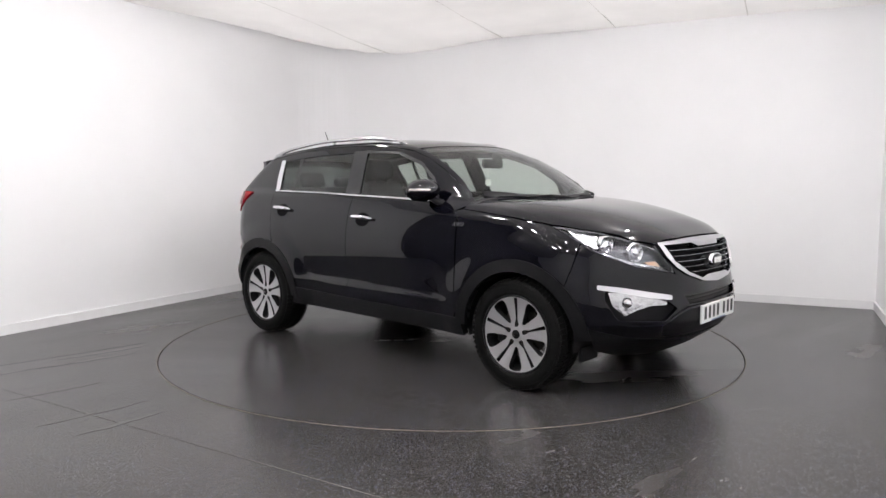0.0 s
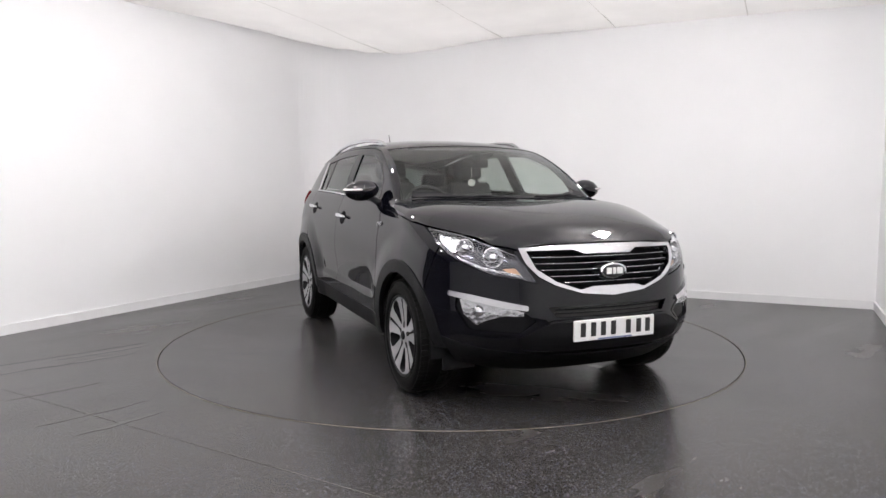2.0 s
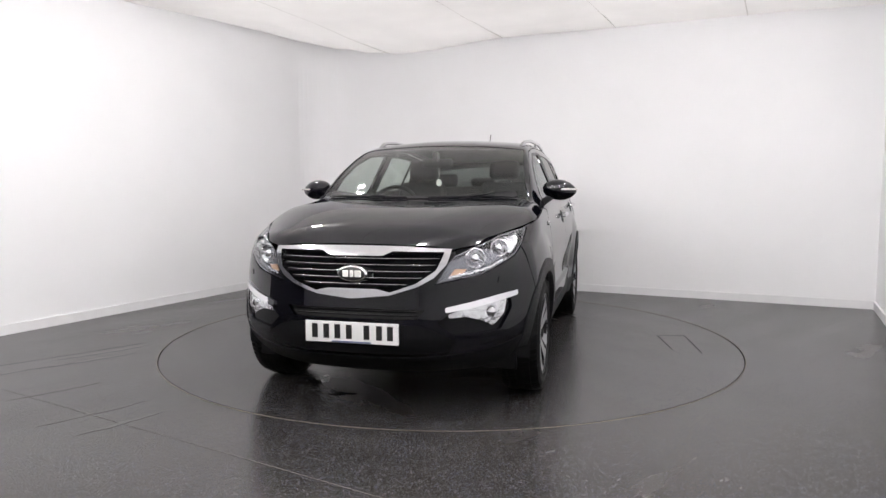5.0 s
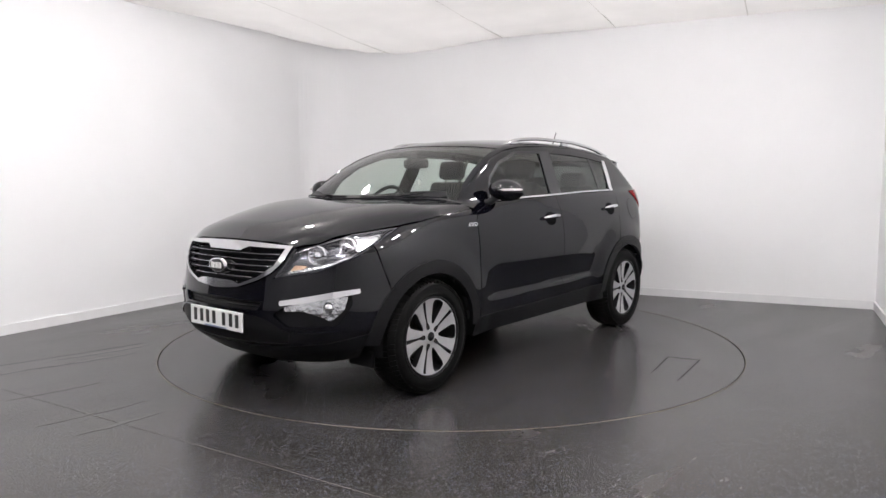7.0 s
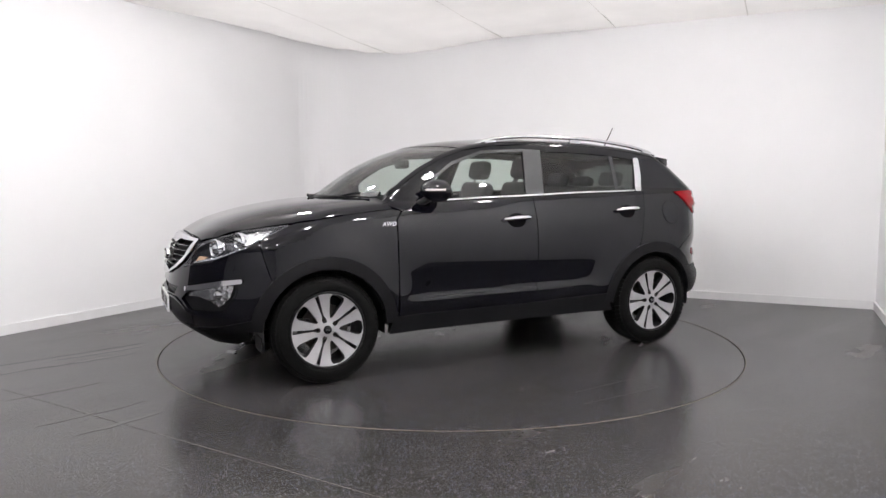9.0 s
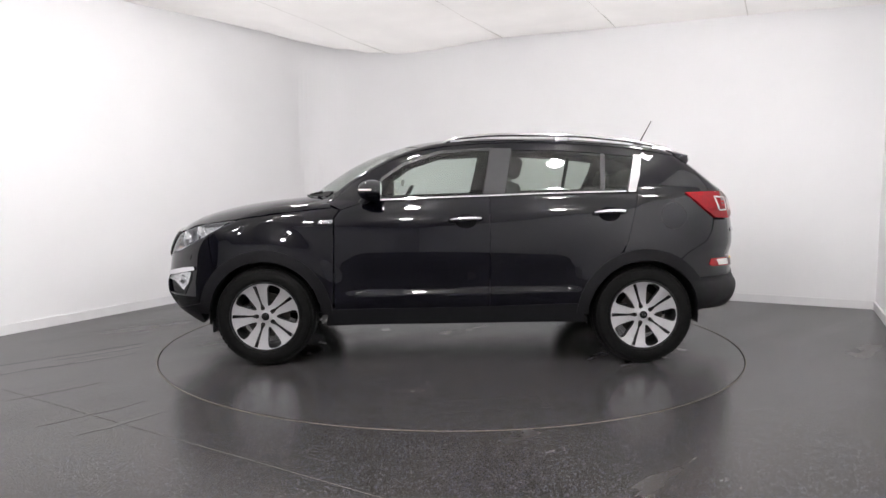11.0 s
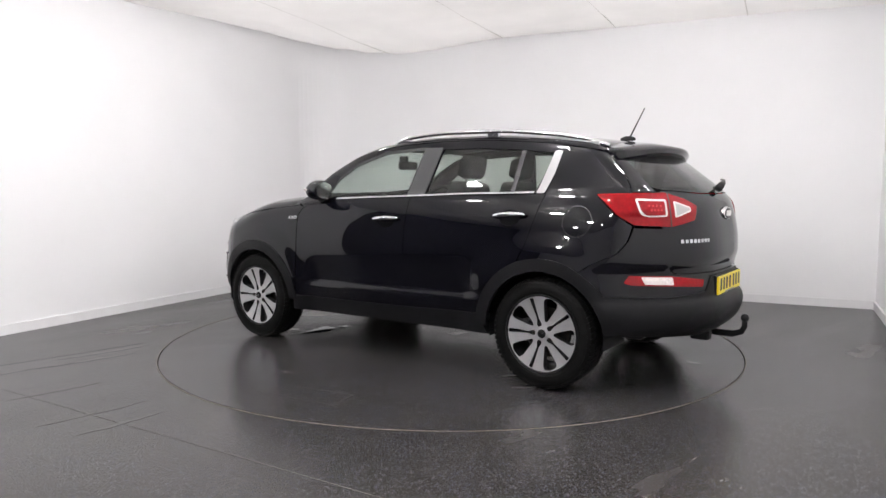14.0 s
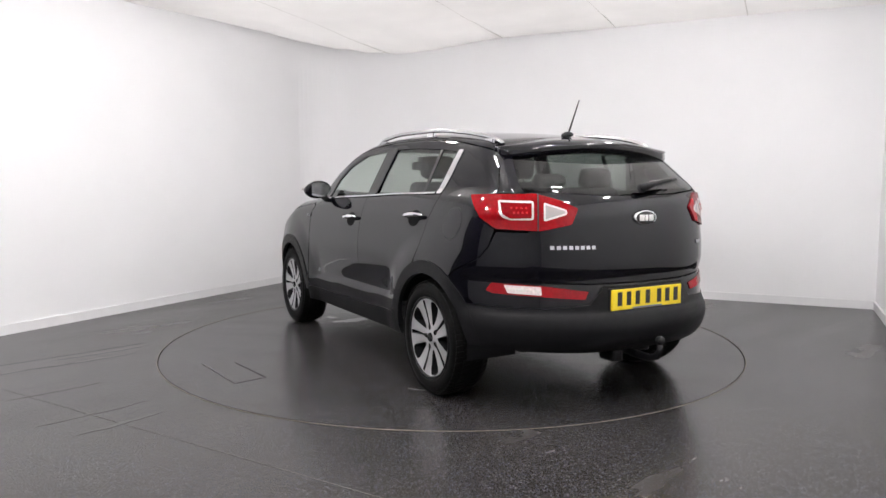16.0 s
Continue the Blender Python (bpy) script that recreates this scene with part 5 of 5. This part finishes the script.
    for dx in (-0.010, 0.0, 0.010):
        part("cap_stroke", box(bmesh.new(), (dx - 0.003, dish(0) + 0.0075, -0.006), (dx + 0.003, dish(0) + 0.009, 0.006)), M_SILVER, root)
    for k in range(5):
        c = radians(spin + 72 * k)
        bm = bmesh.new()
        lathe(bm, [(0.001, 0.012), (0.007, 0.011), (0.0095, 0.007), (0.0095, -0.02)], 6)
        bmesh.ops.translate(bm, verts=bm.verts, vec=(0.062 * math.cos(c), dish(0.062) - 0.012, 0.062 * math.sin(c)))
        part("wheel_nut", bm, M_BRAKE, root, recalc=True)
    # brake disc and calliper behind the spokes
    bm = bmesh.new()
    lathe(bm, [(0.03, 0.045), (0.08, 0.045), (0.085, 0.02), (0.155, 0.02), (0.155, 0.0), (0.03, 0.0)], 48)
    brake = part("brake_disc", bm, M_BRAKE, root, "worn steel brake disc", recalc=True)
    part("calliper", box(bmesh.new(), (0.10, -0.01, -0.07), (0.175, 0.055, 0.07), 0.012), M_RIMDARK, root)
    return root


for x, sg, spin in ((HUB_X, 1, 0), (-HUB_X, 1, 0), (HUB_X, -1, 90), (-HUB_X, -1, 90)):
    if x > 0:
        wheel_proto = wheel_mesh(spin)
        w = wheel_proto
    else:
        w = copy_thing(wheel_proto, Matrix())
    w.parent = car
    w.matrix_basis = Matrix.Translation((x, sg * 0.800, HUB_Z + 0.008)) @ (Matrix.Rotation(math.pi, 4, "Z") if sg < 0 else Matrix())

# ---------------------------------------------------------------- inside the car
def cushion(bm, lo, hi, r=0.05):
    return box(bm, lo, hi, r, 3)


def slab(lo, hi, tilt, pivot, r=0.05, squeeze=0.0):
    bm = box(bmesh.new(), lo, hi, r, 3)
    if squeeze:
        h = hi[2] - lo[2]
        for v in bm.verts:
            v.co.y = (lo[1] + hi[1]) / 2 + (v.co.y - (lo[1] + hi[1]) / 2) * (1 - squeeze * (v.co.z - lo[2]) / h)
    bmesh.ops.rotate(bm, verts=bm.verts, cent=pivot, matrix=Matrix.Rotation(radians(tilt), 3, "Y"))
    return bm


for y in (0.36, -0.36):
    seat = part("front_seat", cushion(bmesh.new(), (-0.30, y - 0.26, 0.62), (0.24, y + 0.26, 0.78)), M_FELT, car, "dark cloth front seat with headrest", smooth=True)
    part("seat_base", box(bmesh.new(), (-0.25, y - 0.20, 0.365), (0.18, y + 0.20, 0.625), 0.02), M_BLACK, seat)
    part("backrest", slab((-0.36, y - 0.25, 0.72), (-0.22, y + 0.25, 1.30), -16, (-0.28, y, 0.74), 0.05, 0.22), M_FELT, seat, smooth=True)
    part("headrest", slab((-0.35, y - 0.13, 1.325), (-0.24, y + 0.13, 1.49), -14, (-0.28, y, 0.74), 0.045), M_FELT, seat, smooth=True)
    bm = bmesh.new()
    for dy in (-0.06, 0.06):
        sweep(bm, [(-0.425, y + dy, 1.25), (-0.455, y + dy, 1.36)], 0.007, 8)
    part("headrest_post", bm, M_CHROME, seat)
bench = part("rear_bench", cushion(bmesh.new(), (-1.15, -0.62, 0.64), (-0.62, 0.62, 0.80)), M_FELT, car, "dark cloth rear bench with headrests", smooth=True)
part("bench_back", slab((-1.20, -0.62, 0.76), (-1.06, 0.62, 1.26), -18, (-1.12, 0, 0.78), 0.05), M_FELT, bench, smooth=True)
part("bench_base", box(bmesh.new(), (-1.13, -0.60, 0.365), (-0.65, 0.60, 0.645), 0.02), M_BLACK, bench)
for y in (0.38, 0.0, -0.38):
    part("headrest", slab((-1.19, y - 0.12, 1.27), (-1.09, y + 0.12, 1.40 if y else 1.36), -18, (-1.12, 0, 0.78), 0.04), M_FELT, bench, smooth=True)

# dashboard, wheel, mirror
bm = bmesh.new()
rows = []
for j in range(17):
    y = -0.70 + 1.40 * j / 16
    b = 0.05 * math.exp(-(((y + 0.36) / 0.2) ** 2))
    bow = 0.32 * y * y
    rows.append([bm.verts.new(q) for q in ((1.02 - bow, y, 1.10), (0.80 - bow * 0.5, y, 1.135), (0.60, y, 1.125 + b), (0.52, y, 1.09 + b), (0.50, y, 1.00), (0.60, y, 0.70), (0.95, y, 0.60))])
for a, b in zip(rows, rows[1:]):
    for k in range(7):
        bm.faces.new((a[k], a[(k + 1) % 7], b[(k + 1) % 7], b[k]))
bm.faces.new(rows[0])
bm.faces.new(rows[-1][::-1])
part("dashboard", bm, M_BLACK, car, "black moulded dashboard", smooth=True, recalc=True)
bm = bmesh.new()
tilt = Matrix.Translation((0.42, -0.36, 1.08)) @ Matrix.Rotation(radians(62), 4, "Y")
sweep(bm, [tilt @ Vector((0.185 * math.cos(k * math.tau / 36), 0.185 * math.sin(k * math.tau / 36), 0)) for k in range(36)], 0.016, 8, closed=True)
wheel_ob = part("steering_wheel", bm, M_BLACK, car, "black steering wheel", smooth=True, recalc=True)
bm = bmesh.new()
for a in (0, 120, 240):
    sweep(bm, [tilt @ Vector((0, 0, 0.02)), tilt @ Vector((0.18 * math.cos(radians(a)), 0.18 * math.sin(radians(a)), 0))], 0.016, 8)
box_hub = bmesh.ops.create_uvsphere(bm, u_segments=14, v_segments=8, radius=0.06)
bmesh.ops.transform(bm, matrix=tilt @ Matrix.Diagonal((1, 1, 0.5, 1)), verts=box_hub["verts"])
part("wheel_spokes", bm, M_BLACK, wheel_ob, smooth=True)
part("inner_mirror", box(bmesh.new(), (0.42, -0.12, 1.385), (0.46, 0.12, 1.455), 0.02), M_BLACK, car, smooth=True)
part("mirror_stem", box(bmesh.new(), (0.45, -0.02, 1.43), (0.52, 0.02, 1.50), 0.006), M_BLACK, car)
bm = bmesh.new()
sweep(bm, [(0.40, 0.0, 1.39), (0.40, 0.0, 1.31)], 0.0015, 5)
cord = part("air_freshener_cord", bm, M_WHITE, car)
bm = bmesh.new()
lathe(bm, [(0.001, 0.004), (0.025, 0.004), (0.027, 0.0), (0.025, -0.004), (0.001, -0.004)], 24)
bmesh.ops.transform(bm, matrix=Matrix.Translation((0.40, 0.0, 1.275)) @ Matrix.Rotation(radians(60), 4, "Z"), verts=bm.verts)
part("air_freshener", bm, M_WHITE, cord, "round white hanging air freshener", recalc=True)
skin("headliner", "top", both([(0.36, 0.0), (0.30, 0.35), (0.15, 0.50), (-0.5, 0.56), (-1.3, 0.54), (-1.62, 0.40), (-1.66, 0.0)]), M_TRIMGREY, car, lift=-0.035, depth=0, gap=0, step=0.06, label="grey fabric headliner")
part("parcel_cover", box(bmesh.new(), (-2.0, -0.55, 1.06), (-1.36, 0.55, 1.08), 0.006), M_BLACK, car)

# ---------------------------------------------------------------- hatch and water on the turntable
M_WATER = plain("shallow_water", (0.03, 0.03, 0.03), 0.04, vary=0.2, scale=10)
M_DAMP = plain("damp_vinyl", (0.024, 0.021, 0.0185), 0.19, vary=0.2, scale=12, spec=0.35)
M_DRIED = plain("dried_water_mark", (0.034, 0.030, 0.026), 0.25, vary=0.25, scale=14, spec=0.3)
bm = bmesh.new()
for a, b in (((0.10, 1.965), (-0.52, 1.885)), ((-0.52, 1.885), (-0.47, 1.67)), ((-0.47, 1.67), (0.02, 1.755))):
    a, b = Vector((*a, 0.0014)), Vector((*b, 0.0014))
    n = (b - a).cross(Vector((0, 0, 1))).normalized() * 0.0035
    bm.faces.new([bm.verts.new(q) for q in (a + n, b + n, b - n, a - n)])
part("hatch_seam", bm, M_GAP, turntable, "dark seam of a floor hatch", recalc=True)


def puddle(x, y, sx, sy, seed, mat, name):
    bm = bmesh.new()
    c = bm.verts.new((x, y, 0.0022))
    ring = []
    for k in range(40):
        a = k * math.tau / 40
        r = 0.65 + 0.55 * noise.noise(Vector((math.cos(a) * 1.4 + seed, math.sin(a) * 1.4, seed * 0.7))) + 0.2 * noise.noise(Vector((math.cos(a) * 4 + seed, math.sin(a) * 4, 9.1)))
        ring.append(bm.verts.new((x + sx * r * math.cos(a), y + sy * r * math.sin(a), 0.0012)))
    for k in range(40):
        bm.faces.new((c, ring[k], ring[(k + 1) % 40]))
    part(name, bm, mat, turntable, smooth=True)


for x, y, sx, sy, sd in ((1.08, 0.42, 0.13, 0.22, 1.3), (1.02, 0.20, 0.07, 0.08, 2.9), (1.30, 0.55, 0.10, 0.06, 4.2), (0.55, -0.3, 0.06, 0.09, 5.5), (-1.5, 0.75, 0.07, 0.05, 6.1), (-1.75, 0.5, 0.05, 0.07, 7.7), (1.55, -0.55, 0.10, 0.13, 8.3), (1.72, -0.25, 0.06, 0.10, 9.9), (-1.9, -0.3, 0.06, 0.05, 11.4)):
    puddle(x, y, sx, sy, sd, M_WATER, "puddle")

def streak(x, y, long, wide, turn, seed, mat, label):
    """A thin ragged mark drawn out along the way the cars are driven in."""
    bm = bmesh.new()
    c, sn = math.cos(radians(turn)), math.sin(radians(turn))
    rows = []
    for k in range(41):
        f = k / 40 * 2 - 1
        w = wide * (1 - abs(f) ** 2.5) * (0.6 + 0.8 * abs(noise.noise(Vector((f * 5 + seed, seed, 0.3)))))
        drift = wide * 0.9 * noise.noise(Vector((f * 2.2, seed, 4.0)))
        rows.append([bm.verts.new((x + c * f * long - sn * q, y + sn * f * long + c * q, 0.0011)) for q in (drift - w - 0.001, drift + w + 0.001)])
    for a, b in zip(rows, rows[1:]):
        bm.faces.new((a[0], b[0], b[1], a[1]))
    tagged(part("floor_mark", bm, mat, recalc=True), label, "floor mark", kind="structure")


for x, y, long, wide, turn, sd, mat in ((-2.62, -0.55, 0.36, 0.020, 45, 1.7, M_DAMP), (-2.80, -0.57, 0.55, 0.014, 46, 3.1, M_DRIED), (-2.60, -0.78, 0.34, 0.018, 43, 5.3, M_DAMP), (-2.42, -1.55, 0.28, 0.016, 47, 7.9, M_DRIED), (-1.98, -1.98, 0.30, 0.024, 50, 9.4, M_DRIED), (-1.75, -2.15, 0.24, 0.018, 52, 12.2, M_DAMP), (-3.00, -1.15, 0.45, 0.012, 44, 14.6, M_DAMP)):
    streak(x, y, long, wide, turn, sd, mat, "damp streak on the vinyl floor" if mat is M_DAMP else "pale dried water streak on the vinyl floor")


def heading(t):
    return math.degrees(-0.71995 - 0.219618 * t + 0.000171 * t * t)


def motions():
    """The turntable turns steadily and carries the car."""
    times = [k * 0.5 for k in range(33)]
    walk(turntable, [(t, pose(0, 0, 0, 0, 0, heading(t))) for t in times])
    walk(car, [(t, pose(0, 0, 0, 0, 0, heading(t)) @ pose(-0.012, 0.0105, 0)) for t in times])


motions()
